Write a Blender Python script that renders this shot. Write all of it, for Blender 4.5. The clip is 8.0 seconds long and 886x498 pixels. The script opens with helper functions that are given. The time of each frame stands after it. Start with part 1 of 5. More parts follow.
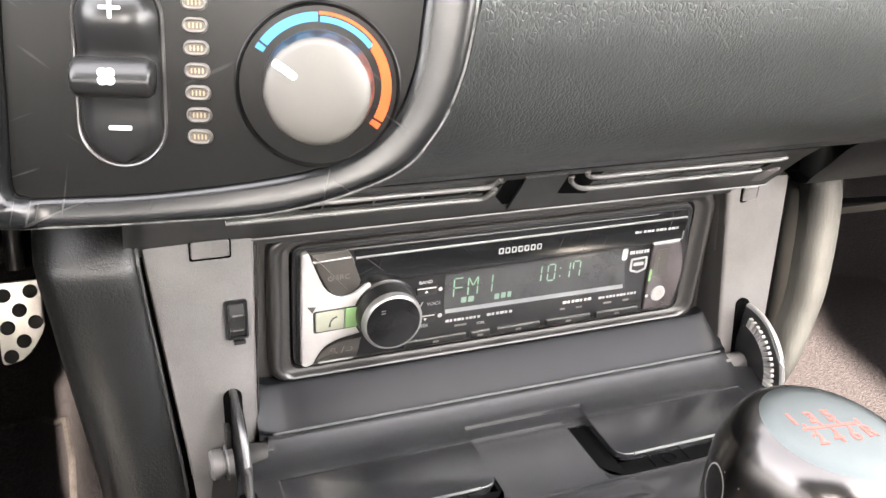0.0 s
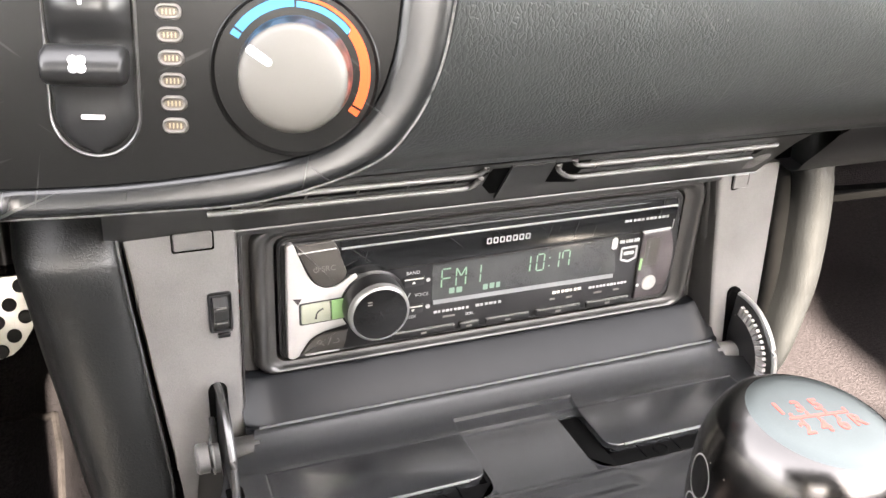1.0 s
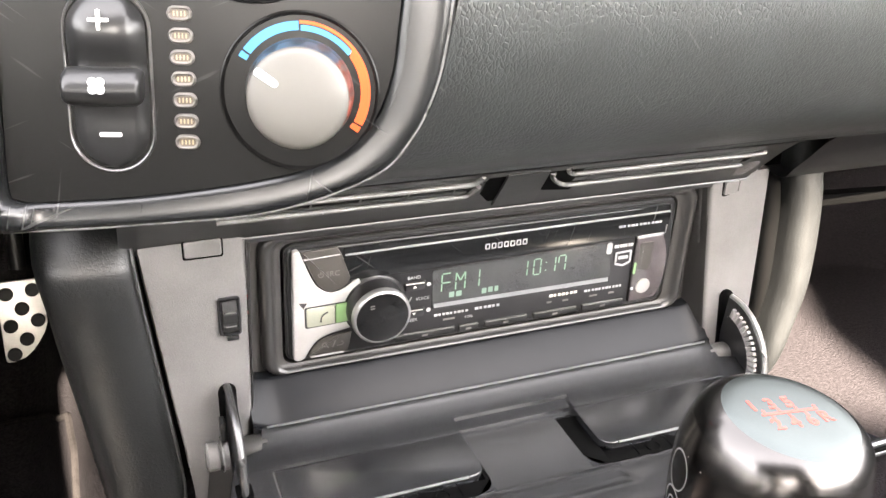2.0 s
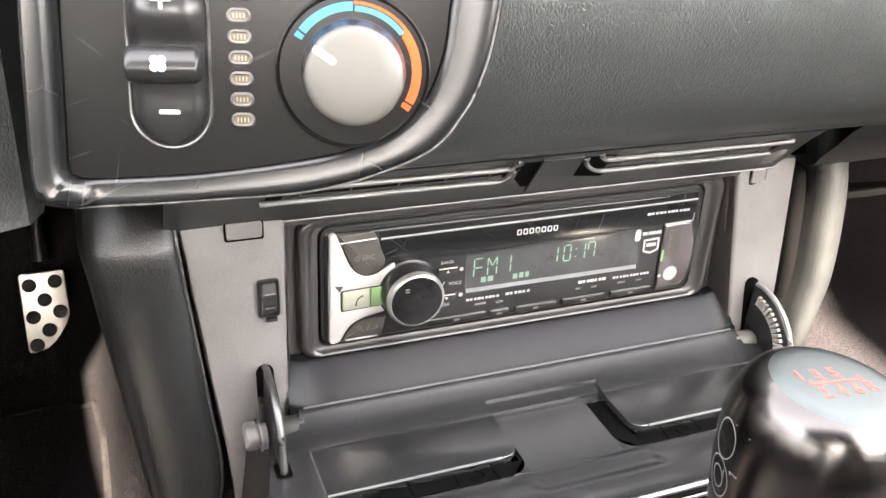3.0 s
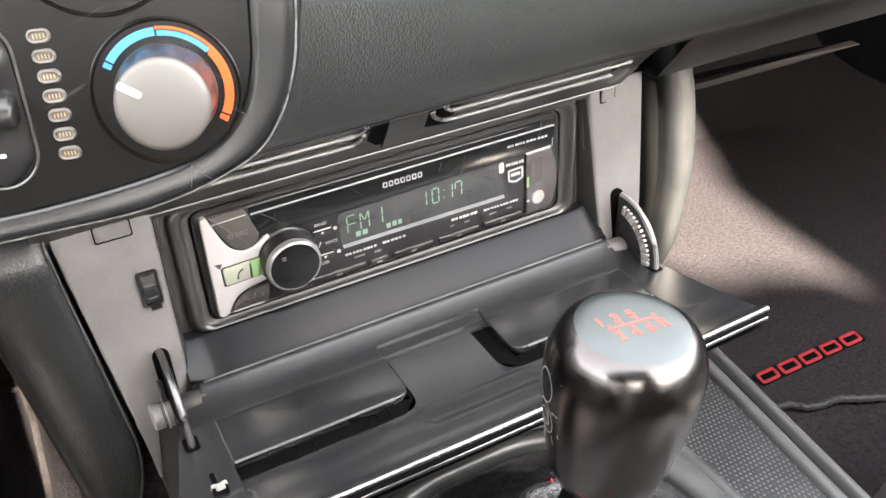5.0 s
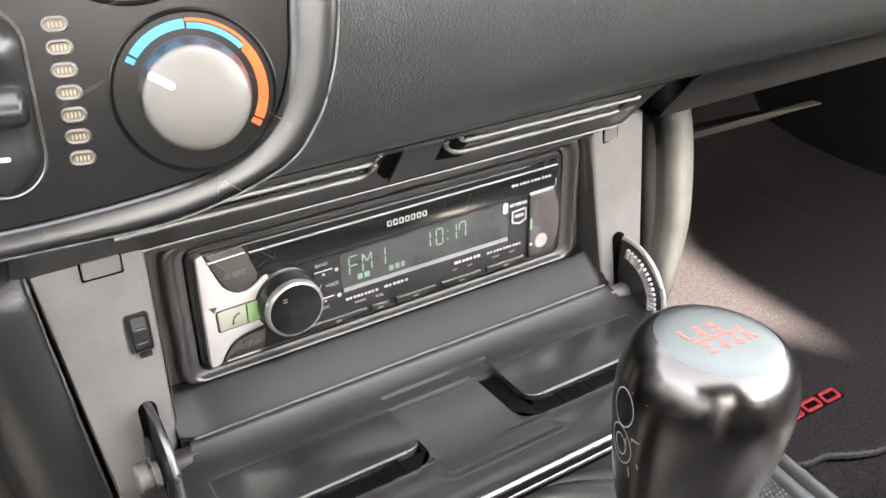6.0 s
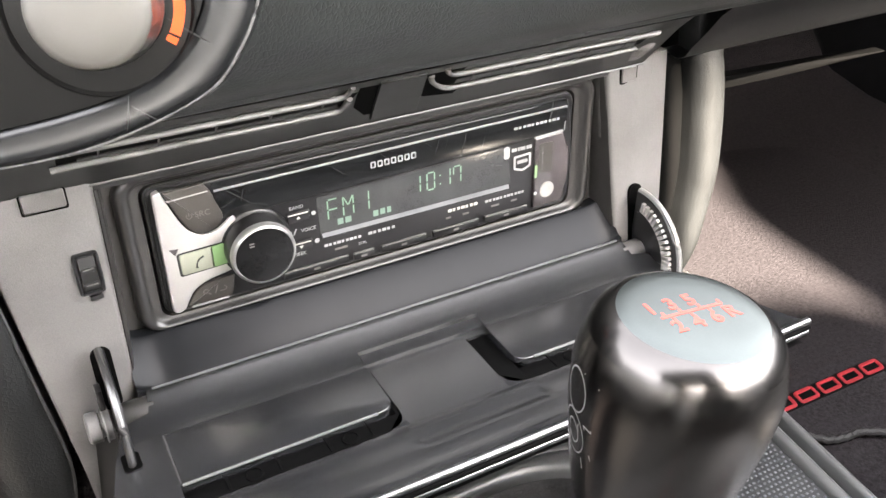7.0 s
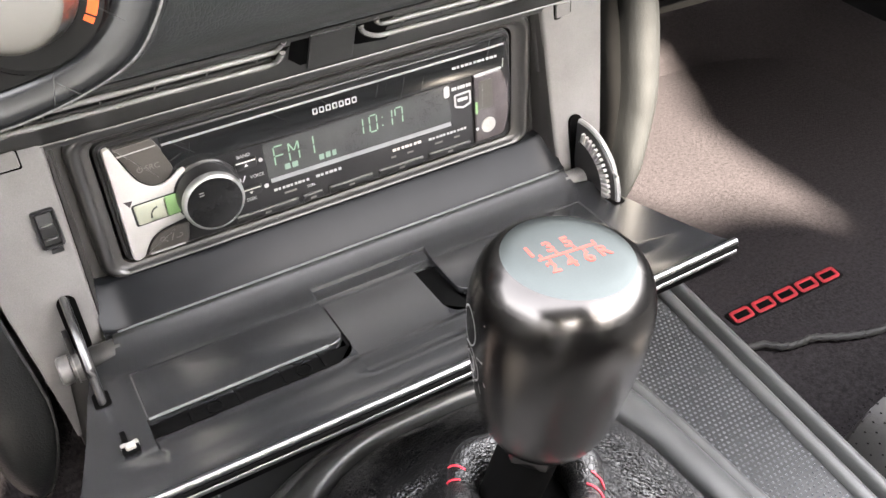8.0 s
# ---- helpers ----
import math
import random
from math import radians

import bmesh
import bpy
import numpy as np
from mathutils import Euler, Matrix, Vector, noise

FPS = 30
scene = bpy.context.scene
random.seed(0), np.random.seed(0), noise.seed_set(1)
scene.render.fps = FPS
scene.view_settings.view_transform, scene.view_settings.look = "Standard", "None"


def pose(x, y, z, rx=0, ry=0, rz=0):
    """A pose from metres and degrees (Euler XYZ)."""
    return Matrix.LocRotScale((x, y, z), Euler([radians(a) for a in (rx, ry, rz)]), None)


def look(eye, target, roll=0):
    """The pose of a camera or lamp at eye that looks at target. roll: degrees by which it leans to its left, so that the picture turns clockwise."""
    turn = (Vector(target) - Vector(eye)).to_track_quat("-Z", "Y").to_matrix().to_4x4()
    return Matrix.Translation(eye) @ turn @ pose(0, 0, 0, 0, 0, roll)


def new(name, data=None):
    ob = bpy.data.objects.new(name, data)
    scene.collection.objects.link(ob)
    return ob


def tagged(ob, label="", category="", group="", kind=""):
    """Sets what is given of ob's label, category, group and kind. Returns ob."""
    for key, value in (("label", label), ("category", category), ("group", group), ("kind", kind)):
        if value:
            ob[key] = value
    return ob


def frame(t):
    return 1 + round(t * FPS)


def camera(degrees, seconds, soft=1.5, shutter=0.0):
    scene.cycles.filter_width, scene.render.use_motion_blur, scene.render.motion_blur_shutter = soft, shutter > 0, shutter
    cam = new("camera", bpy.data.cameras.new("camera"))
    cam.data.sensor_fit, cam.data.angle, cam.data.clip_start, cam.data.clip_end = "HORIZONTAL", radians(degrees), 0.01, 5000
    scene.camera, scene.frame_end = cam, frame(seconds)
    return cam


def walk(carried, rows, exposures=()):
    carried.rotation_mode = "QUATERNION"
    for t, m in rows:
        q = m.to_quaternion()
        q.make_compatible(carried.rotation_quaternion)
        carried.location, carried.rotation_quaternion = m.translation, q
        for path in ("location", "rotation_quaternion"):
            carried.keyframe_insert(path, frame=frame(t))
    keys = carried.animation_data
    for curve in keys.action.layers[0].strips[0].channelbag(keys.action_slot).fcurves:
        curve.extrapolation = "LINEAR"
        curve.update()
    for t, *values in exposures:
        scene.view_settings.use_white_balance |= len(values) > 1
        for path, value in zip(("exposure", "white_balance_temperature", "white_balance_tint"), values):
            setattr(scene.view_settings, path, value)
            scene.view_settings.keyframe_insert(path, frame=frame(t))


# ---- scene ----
cam = camera(53.10, 8.0)
PATH = [
    (0.0, -0.1571, -0.2883, 0.4457, 63.81, -3.59, -21.76),
    (0.5, -0.1575, -0.2880, 0.4435, 63.79, -3.69, -21.98),
    (1.0, -0.1521, -0.2867, 0.4436, 63.30, -3.28, -22.12),
    (2.5, -0.1599, -0.3022, 0.4540, 63.47, -2.95, -21.74),
    (3.0, -0.1683, -0.3012, 0.4471, 63.47, -2.99, -21.52),
    (3.5, -0.1617, -0.3078, 0.4597, 60.55, -0.46, -23.26),
    (4.0, -0.1465, -0.3275, 0.5156, 54.02, 3.25, -26.38),
    (4.5, -0.1442, -0.3432, 0.5186, 52.23, 3.39, -27.11),
    (4.7, -0.1360, -0.3364, 0.5054, 53.43, 3.17, -27.23),
    (5.8, -0.1681, -0.2874, 0.4458, 62.73, 0.82, -33.65),
    (6.0, -0.1667, -0.2931, 0.4517, 62.07, 0.69, -32.99),
    (6.5, -0.1569, -0.2943, 0.4334, 61.24, -0.82, -30.13),
    (7.0, -0.1284, -0.2829, 0.4370, 58.55, 0.57, -28.72),
    (7.5, -0.1120, -0.2837, 0.4293, 54.97, 1.18, -28.67),
    (8.0, -0.1145, -0.3050, 0.4538, 53.21, 2.58, -30.13),
]
walk(cam, [(t, pose(*p)) for t, *p in PATH], [(0.0, 5.55, 7900, 14), (2.5, 5.65, 7950, 14), (4.5, 5.4, 7800, 13), (6.0, 5.45, 7800, 13), (8.0, 5.52, 7800, 13)])
# == light ==
scene.cycles.caustics_reflective = False
world = bpy.data.worlds.new("world")
scene.world = world
world.use_nodes = True
wn, wl = world.node_tree.nodes, world.node_tree.links
sky = wn.new("ShaderNodeTexSky")
sky.sky_type, sky.sun_disc, sky.dust_density = "NISHITA", False, 0.5
SUN_ELEV, SUN_AZ = 34.0, 183.0          # azimuth: compass degrees from +y, clockwise
sky.sun_elevation, sky.sun_rotation = radians(SUN_ELEV), radians(SUN_AZ)
haze = wn.new("ShaderNodeHueSaturation")          # a hazy, pale sky
haze.inputs["Saturation"].default_value = 0.4
wl.new(sky.outputs[0], haze.inputs["Color"])
wl.new(haze.outputs[0], wn["Background"].inputs[0])
wn["Background"].inputs[1].default_value = 0.135
sun_data = bpy.data.lights.new("sun", "SUN")
sun_data.energy, sun_data.angle, sun_data.color = 5.0, radians(0.5), (1.0, 0.97, 0.93)
sun = new("sun", sun_data)
sa, se = radians(SUN_AZ), radians(SUN_ELEV)
sun_way = Vector((math.sin(sa) * math.cos(se), math.cos(sa) * math.cos(se), math.sin(se)))
sun.matrix_world = look(sun_way * 4, (0, 0, 0))

# == helpers: places below are in millimetres, x right, y ahead, z up from the radio's upper edge ==
ZO = 0.285


def V(x, y, z):
    return Vector((x / 1000, y / 1000, z / 1000 + ZO))


class Plane:
    """A working plane: o in mm, u right, v up, n out of it."""

    def __init__(self, o, u, v):
        self.o, self.u, self.v = Vector(o), Vector(u).normalized(), Vector(v).normalized()
        self.n = self.u.cross(self.v).normalized()
        self.v = self.n.cross(self.u)

    def at(self, p, q, h=0.0):
        w = self.o + self.u * p + self.v * q + self.n * h
        return V(*w)

    def moved(self, p, q, h=0.0):
        w = self.o + self.u * p + self.v * q + self.n * h
        return Plane(w, self.u, self.v)

    def turned(self, degrees):
        m = Matrix.Rotation(radians(degrees), 3, self.n)
        return Plane(self.o, m @ self.u, m @ self.v)


FACE = Plane((0, 0, 0), (1, 0, 0), (0, 0, 1))            # the radio's face, n towards the driver
POD = Plane((-104, -76.78, 99), (0.963, -0.269, 0), (0.052, 0.187, 0.981))
TOPZ = Plane((0, 0, 0), (1, 0, 0), (0, 1, 0))            # n up


def thing(name, base, label, category, group="", kind=""):
    ob = new(name)
    ob.empty_display_size = 0.01
    ob.location = V(*base)
    return tagged(ob, label, category, group, kind)


def finish(me, smooth=38):
    for p in me.polygons:
        p.use_smooth = True
    me.set_sharp_from_angle(angle=radians(smooth))


def part(name, bm, material, parent=None, label="", smooth=38, fix=True):
    if fix:
        bmesh.ops.recalc_face_normals(bm, faces=bm.faces[:])
    me = bpy.data.meshes.new(name)
    bm.to_mesh(me)
    bm.free()
    me.materials.append(material)
    finish(me, smooth)
    ob = new(name, me)
    if parent is not None:
        ob.parent = parent
        if parent.type == "EMPTY":
            ob.matrix_parent_inverse = Matrix.Translation(parent.location).inverted()
    if label:
        ob["label"] = label
    return ob


def solo(name, bm, material, label, category, group="", kind="", smooth=38):
    return tagged(part(name, bm, material, None, "", smooth), label, category, group, kind)


def loft(bm, rings, closed=True, cap=(True, True)):
    vs = [[bm.verts.new(p) for p in r] for r in rings]
    n = len(vs[0])
    for a, b in zip(vs, vs[1:]):
        for i in range(n if closed else n - 1):
            j = (i + 1) % n
            bm.faces.new((a[i], a[j], b[j], b[i]))
    if cap[0] and closed:
        bm.faces.new(vs[0][::-1])
    if cap[1] and closed:
        bm.faces.new(vs[-1])
    return vs


def offset(pts, d):
    """Moves a closed outline inwards by d (outline counter-clockwise)."""
    out, n = [], len(pts)
    for i in range(n):
        a, b, c = Vector(pts[i - 1]), Vector(pts[i]), Vector(pts[(i + 1) % n])
        e, f = (b - a), (c - b)
        if e.length < 1e-9 or f.length < 1e-9:
            out.append(tuple(b)); continue
        e.normalize(); f.normalize()
        m = Vector((-e.y - f.y, e.x + f.x))
        m = m / max(m.length_squared / 2, 0.35)
        out.append((b.x + m.x * d, b.y + m.y * d))
    return out


def ccw(pts):
    a = sum(p[0] * q[1] - q[0] * p[1] for p, q in zip(pts, pts[1:] + pts[:1]))
    return list(pts) if a > 0 else list(pts)[::-1]


def slab(bm, pts, pl, h0, h1, r=0.3, seg=2, bottom=False):
    """A plate of that outline on plane pl from height h0 to h1, with its upper edge rounded by r."""
    pts = ccw(pts)
    rings = [[pl.at(p, q, h0) for p, q in pts]]
    if r > 0:
        for k in range(seg + 1):
            a = k / seg * math.pi / 2
            o = offset(pts, r * (1 - math.cos(a)))
            rings.append([pl.at(p, q, h1 - r + r * math.sin(a)) for p, q in o])
    else:
        rings.append([pl.at(p, q, h1) for p, q in pts])
    loft(bm, rings, True, (bottom, True))


def collar(bm, outer, inner, pl, levels):
    """A frame between two outlines of as many points: levels are (share from outer to inner, height)."""
    rings = [[pl.at(o[0] + (i[0] - o[0]) * s, o[1] + (i[1] - o[1]) * s, h) for o, i in zip(outer, inner)] for s, h in levels]
    loft(bm, rings, True, (False, False))


def rrect(cx, cy, w, h, r, seg=5):
    out = []
    for sx, sy, a0 in ((1, -1, -90), (1, 1, 0), (-1, 1, 90), (-1, -1, 180)):
        for k in range(seg + 1):
            a = radians(a0 + 90 * k / seg)
            out.append((cx + sx * (w / 2 - r) + r * math.cos(a), cy + sy * (h / 2 - r) + r * math.sin(a)))
    return out


def rounded(pts, r, seg=4):
    """Rounds the corners of a polygon; r is one radius or one for each corner."""
    out, n = [], len(pts)
    rs = r if isinstance(r, (list, tuple)) else [r] * n
    for i in range(n):
        a, b, c = (Vector(pts[(i + k) % n]) for k in (-1, 0, 1))
        if rs[i] <= 0:
            out.append(tuple(b)); continue
        d = min(rs[i], (a - b).length * 0.48, (c - b).length * 0.48)
        p, q = b + (a - b).normalized() * d, b + (c - b).normalized() * d
        for k in range(seg + 1):
            t = k / seg
            w = p * (1 - t) ** 2 + b * 2 * t * (1 - t) + q * t ** 2
            out.append((w.x, w.y))
    return out


def circle(cx, cy, r, n=32):
    return [(cx + r * math.cos(2 * math.pi * k / n), cy + r * math.sin(2 * math.pi * k / n)) for k in range(n)]


def lathe(bm, profile, pl, n=48, cap=(True, True)):
    loft(bm, [[pl.at(r * math.cos(2 * math.pi * k / n), r * math.sin(2 * math.pi * k / n), h) for k in range(n)] for r, h in profile], True, cap)


def arc_band(bm, pl, r0, r1, a0, a1, h0, h1, n=24):
    pts = [(r1 * math.cos(radians(a0 + (a1 - a0) * k / n)), r1 * math.sin(radians(a0 + (a1 - a0) * k / n))) for k in range(n + 1)]
    pts += [(r0 * math.cos(radians(a1 + (a0 - a1) * k / n)), r0 * math.sin(radians(a1 + (a0 - a1) * k / n))) for k in range(n + 1)]
    slab(bm, pts, pl, h0, h1, 0)


def box(bm, x0, x1, y0, y1, z0, z1, r=0.4):
    pl = Plane((0, 0, 0), (1, 0, 0), (0, 1, 0))
    slab(bm, rrect((x0 + x1) / 2, (y0 + y1) / 2, x1 - x0, y1 - y0, max(r, 0.05), 2), pl, z0, z1, r, 2, True)


def tube(bm, pts, r, n=10, flat=1.0):
    """A bent bar through points in mm."""
    pts = [Vector(p) for p in pts]
    rings = []
    for i, p in enumerate(pts):
        d = (pts[min(i + 1, len(pts) - 1)] - pts[max(i - 1, 0)]).normalized()
        a = d.cross(Vector((0, 0, 1)) if abs(d.z) < 0.9 else Vector((1, 0, 0))).normalized()
        b = a.cross(d)
        rr = r[i] if isinstance(r, (list, tuple)) else r
        rings.append([V(*(p + a * rr * math.cos(2 * math.pi * k / n) + b * rr * flat * math.sin(2 * math.pi * k / n))) for k in range(n)])
    loft(bm, rings)


def spline(pts, n=8):
    """Catmull-Rom through points of any dimension."""
    ps = [Vector(p) for p in pts]
    out = []
    for i in range(len(ps) - 1):
        a, b, c, d = ps[max(i - 1, 0)], ps[i], ps[i + 1], ps[min(i + 2, len(ps) - 1)]
        for k in range(n):
            t = k / n
            out.append(tuple(0.5 * ((2 * b) + (c - a) * t + (2 * a - 5 * b + 4 * c - d) * t * t + (3 * b - a - 3 * c + d) * t ** 3)))
    out.append(tuple(ps[-1]))
    return out


def letters(name, text, pl, size, material, parent, h=0.08, align="CENTER", label="", bold=0.0, shear=0.0, wide=1.0):
    cu = bpy.data.curves.new(name, "FONT")
    cu.body, cu.size, cu.align_x, cu.align_y, cu.extrude, cu.offset, cu.shear = text, size, align, "CENTER", 0.03, bold, shear
    cu.resolution_u = 3
    tmp = bpy.data.objects.new("tmp", cu)
    scene.collection.objects.link(tmp)
    bpy.context.view_layer.update()
    me = bpy.data.meshes.new_from_object(tmp.evaluated_get(bpy.context.evaluated_depsgraph_get()))
    bpy.data.objects.remove(tmp)
    bpy.data.curves.remove(cu)
    for v in me.vertices:
        v.co = pl.at(v.co.x * wide, v.co.y, h + v.co.z)
    me.materials.clear()
    me.materials.append(material)
    me.name = name
    ob = new(name, me)
    ob.parent = parent
    if parent.type == "EMPTY":
        ob.matrix_parent_inverse = Matrix.Translation(parent.location).inverted()
    if label:
        ob["label"] = label
    return ob


# == materials ==
def mat(name, base, rough=0.5, metal=0.0, grain=0.0, grain_scale=2500.0, cells=0.0, cell_scale=600.0, vary=0.12, vary_scale=60.0,
        rough_vary=0.03, wear=0.0, wear_colour=(0.3, 0.3, 0.29), scratch=0.0, coat=0.0, spec=0.5, stretch=None, crease=0.6):
    m = bpy.data.materials.new(name)
    m.use_nodes = True
    nt = m.node_tree
    nd, ln = nt.nodes, nt.links
    bs = nd["Principled BSDF"]
    bs.inputs["Metallic"].default_value = metal
    bs.inputs["Specular IOR Level"].default_value = spec
    bs.inputs["Coat Weight"].default_value = coat
    bs.inputs["Coat Roughness"].default_value = 0.08
    tc = nd.new("ShaderNodeTexCoord")
    co = tc.outputs["Object"]
    if stretch:
        mp = nd.new("ShaderNodeMapping")
        mp.inputs["Scale"].default_value = stretch
        ln.new(co, mp.inputs[0])
        co_s = mp.outputs[0]
    else:
        co_s = co

    def noise_tex(scale, detail=3.0, src=None, dist=0.0):
        n = nd.new("ShaderNodeTexNoise")
        n.inputs["Scale"].default_value, n.inputs["Detail"].default_value, n.inputs["Distortion"].default_value = scale, detail, dist
        ln.new(src or co, n.inputs["Vector"])
        return n.outputs["Fac"]

    def math_node(op, a, b, clamp=False):
        n = nd.new("ShaderNodeMath")
        n.operation, n.use_clamp = op, clamp
        for k, v in enumerate((a, b)):
            if isinstance(v, (int, float)):
                n.inputs[k].default_value = v
            else:
                ln.new(v, n.inputs[k])
        return n.outputs[0]

    big = noise_tex(vary_scale, 4.0)
    fine = noise_tex(grain_scale, 2.0, co_s)
    mix = nd.new("ShaderNodeMix")
    mix.data_type, mix.blend_type = "RGBA", "MIX"
    lo, hi = [c * (1 - vary) for c in base], [min(c * (1 + vary), 1) for c in base]
    mix.inputs[6].default_value, mix.inputs[7].default_value = (*lo, 1), (*hi, 1)
    both = math_node("ADD", math_node("MULTIPLY", big, 0.6), math_node("MULTIPLY", fine, 0.4))
    con = nd.new("ShaderNodeMapRange")
    con.inputs[1].default_value, con.inputs[2].default_value = 0.36, 0.64
    ln.new(both, con.inputs[0])
    ln.new(con.outputs[0], mix.inputs[0])
    colour = mix.outputs[2]
    if wear > 0:
        # small pale specks of dust and scuffs, in some cells only
        vo2 = nd.new("ShaderNodeTexVoronoi")
        vo2.inputs["Scale"].default_value = 75.0
        ln.new(co, vo2.inputs["Vector"])
        size = math_node("MULTIPLY", noise_tex(40.0, 1.0), 0.055)
        near = math_node("LESS_THAN", vo2.outputs["Distance"], size)
        sep = nd.new("ShaderNodeSeparateColor")
        ln.new(vo2.outputs["Color"], sep.inputs[0])
        some = math_node("MULTIPLY", near, math_node("GREATER_THAN", sep.outputs[0], 0.55))
        r = math_node("MULTIPLY", some, min(1.0, wear * 3), True)
        m2 = nd.new("ShaderNodeMix")
        m2.data_type = "RGBA"
        m2.inputs[7].default_value = (*wear_colour, 1)
        ln.new(r, m2.inputs[0])
        ln.new(colour, m2.inputs[6])
        colour = m2.outputs[2]
    if scratch > 0:
        total = None
        for k, turn in enumerate((0.4, -0.7, 1.3)):
            tn = nd.new("ShaderNodeMapping")
            tn.inputs["Rotation"].default_value = (0.2 * k, turn, 0.1 * k)
            ln.new(co, tn.inputs[0])
            mp = nd.new("ShaderNodeMapping")
            mp.inputs["Scale"].default_value = (26.0, 20.0, 620.0)
            ln.new(tn.outputs[0], mp.inputs[0])
            s = noise_tex(1.0 + 0.3 * k, 1.0, mp.outputs[0], 0.3)
            r = nd.new("ShaderNodeMapRange")
            r.inputs[1].default_value, r.inputs[2].default_value, r.inputs[4].default_value = 0.735, 0.76, scratch
            ln.new(s, r.inputs[0])
            total = r.outputs[0] if total is None else math_node("MAXIMUM", total, r.outputs[0])
        m3 = nd.new("ShaderNodeMix")
        m3.data_type = "RGBA"
        m3.inputs[7].default_value = (*wear_colour, 1)
        ln.new(total, m3.inputs[0])
        ln.new(colour, m3.inputs[6])
        colour = m3.outputs[2]
    ln.new(colour, bs.inputs["Base Color"])
    rr = math_node("ADD", math_node("MULTIPLY", noise_tex(vary_scale * 3, 3.0), rough_vary * 2), rough - rough_vary, True)
    ln.new(rr, bs.inputs["Roughness"])
    height = None
    if cells > 0:
        warp = nd.new("ShaderNodeTexNoise")
        warp.inputs["Scale"].default_value = cell_scale * 0.5
        ln.new(co_s, warp.inputs["Vector"])
        add = nd.new("ShaderNodeVectorMath")
        add.operation = "MULTIPLY_ADD"
        ln.new(warp.outputs["Color"], add.inputs[0])
        add.inputs[1].default_value = (1.1 / cell_scale,) * 3
        ln.new(co_s, add.inputs[2])
        vo = nd.new("ShaderNodeTexVoronoi")
        vo.feature = "DISTANCE_TO_EDGE"
        vo.inputs["Scale"].default_value = cell_scale
        ln.new(add.outputs[0], vo.inputs["Vector"])
        r = nd.new("ShaderNodeMapRange")
        r.inputs[2].default_value = 0.18
        ln.new(vo.outputs["Distance"], r.inputs[0])
        folds = noise_tex(cell_scale * 0.35, 3.0, co_s, 0.8)
        height = math_node("ADD", math_node("MULTIPLY", r.outputs[0], cells * crease), math_node("MULTIPLY", folds, cells * (1.6 - crease)))
    if grain > 0:
        g = math_node("MULTIPLY", fine, grain)
        height = g if height is None else math_node("ADD", height, g)
    if height is not None:
        bp = nd.new("ShaderNodeBump")
        bp.inputs["Strength"].default_value = 0.6
        bp.inputs["Distance"].default_value = 0.001
        ln.new(height, bp.inputs["Height"])
        ln.new(bp.outputs[0], bs.inputs["Normal"])
    return m


def glow(name, base, strength):
    m = mat(name, base, 0.5)
    bs = m.node_tree.nodes["Principled BSDF"]
    bs.inputs["Emission Color"].default_value = (*base, 1)
    bs.inputs["Emission Strength"].default_value = strength
    return m


M_DASH = mat("dash_vinyl", (0.0165, 0.0195, 0.0191), 0.45, cells=0.22, cell_scale=520, crease=0.7, stretch=(1.5, 1, 0.8), grain=0.12, grain_scale=2600, vary=0.2, wear=0.10, scratch=0.12, spec=1.0)
M_BEZEL = mat("bezel_plastic", (0.006, 0.0064, 0.0068), 0.25, grain=0.02, grain_scale=6000, vary=0.2, wear=0.30, scratch=0.05, spec=0.42)
M_WORN = mat("rubbed_plastic", (0.075, 0.073, 0.07), 0.36, vary=0.7, vary_scale=300, wear=0.5, spec=0.5)
M_PANEL = mat("control_panel_black", (0.0055, 0.0054, 0.0052), 0.27, grain=0, vary=0.1, scratch=0.06, spec=0.16, rough_vary=0.008)
M_STACK = mat("console_grey_plastic", (0.118, 0.114, 0.110), 0.35, grain=0.22, grain_scale=2600, vary=0.22, vary_scale=28, wear=0.14, spec=0.6, rough_vary=0.06)
M_TRIM = mat("dark_trim_plastic", (0.0105, 0.011, 0.0115), 0.38, grain=0.06, grain_scale=5000, vary=0.2, wear=0.10, spec=0.35)
M_SHELF = mat("shelf_black_plastic", (0.0062, 0.0067, 0.0077), 0.24, grain=0.0, grain_scale=6000, vary=0.15, wear=0.12, spec=0.11)
M_LEDGE = mat("ledge_dark_plastic", (0.019, 0.0193, 0.0193), 0.36, grain=0.03, grain_scale=5000, vary=0.15, wear=0.12, spec=0.5)
M_FRAME = mat("surround_dark_plastic", (0.017, 0.0165, 0.016), 0.30, grain=0.04, grain_scale=4500, vary=0.12, wear=0.12, spec=0.6)
M_SURR = mat("surround_grey_plastic", (0.034, 0.0325, 0.031), 0.36, grain=0.10, grain_scale=4500, vary=0.12, wear=0.12, spec=0.45)
M_LID = mat("door_grey_plastic", (0.0115, 0.0119, 0.0128), 0.25, grain=0, grain_scale=900, vary=0.15, scratch=0, spec=1.0, rough_vary=0.012)
# near black: dark parts, and painted shade in gaps, slots and recesses
M_BLACK = mat("black_and_recess_shade", (0.0018, 0.0018, 0.0018), 0.7, spec=0.03)
M_GLOSS = mat("radio_gloss_black", (0.0075, 0.008, 0.0086), 0.14, vary=0.3, rough_vary=0.06, wear=0.24, scratch=0.07, coat=0.05, spec=0.34)
M_FACE = mat("knob_face_black", (0.007, 0.007, 0.0072), 0.22, vary=0.2, spec=0.22)
M_RADIO = mat("radio_satin_black", (0.012, 0.012, 0.0127), 0.30, vary=0.2, grain=0.02, wear=0.12, spec=0.45)
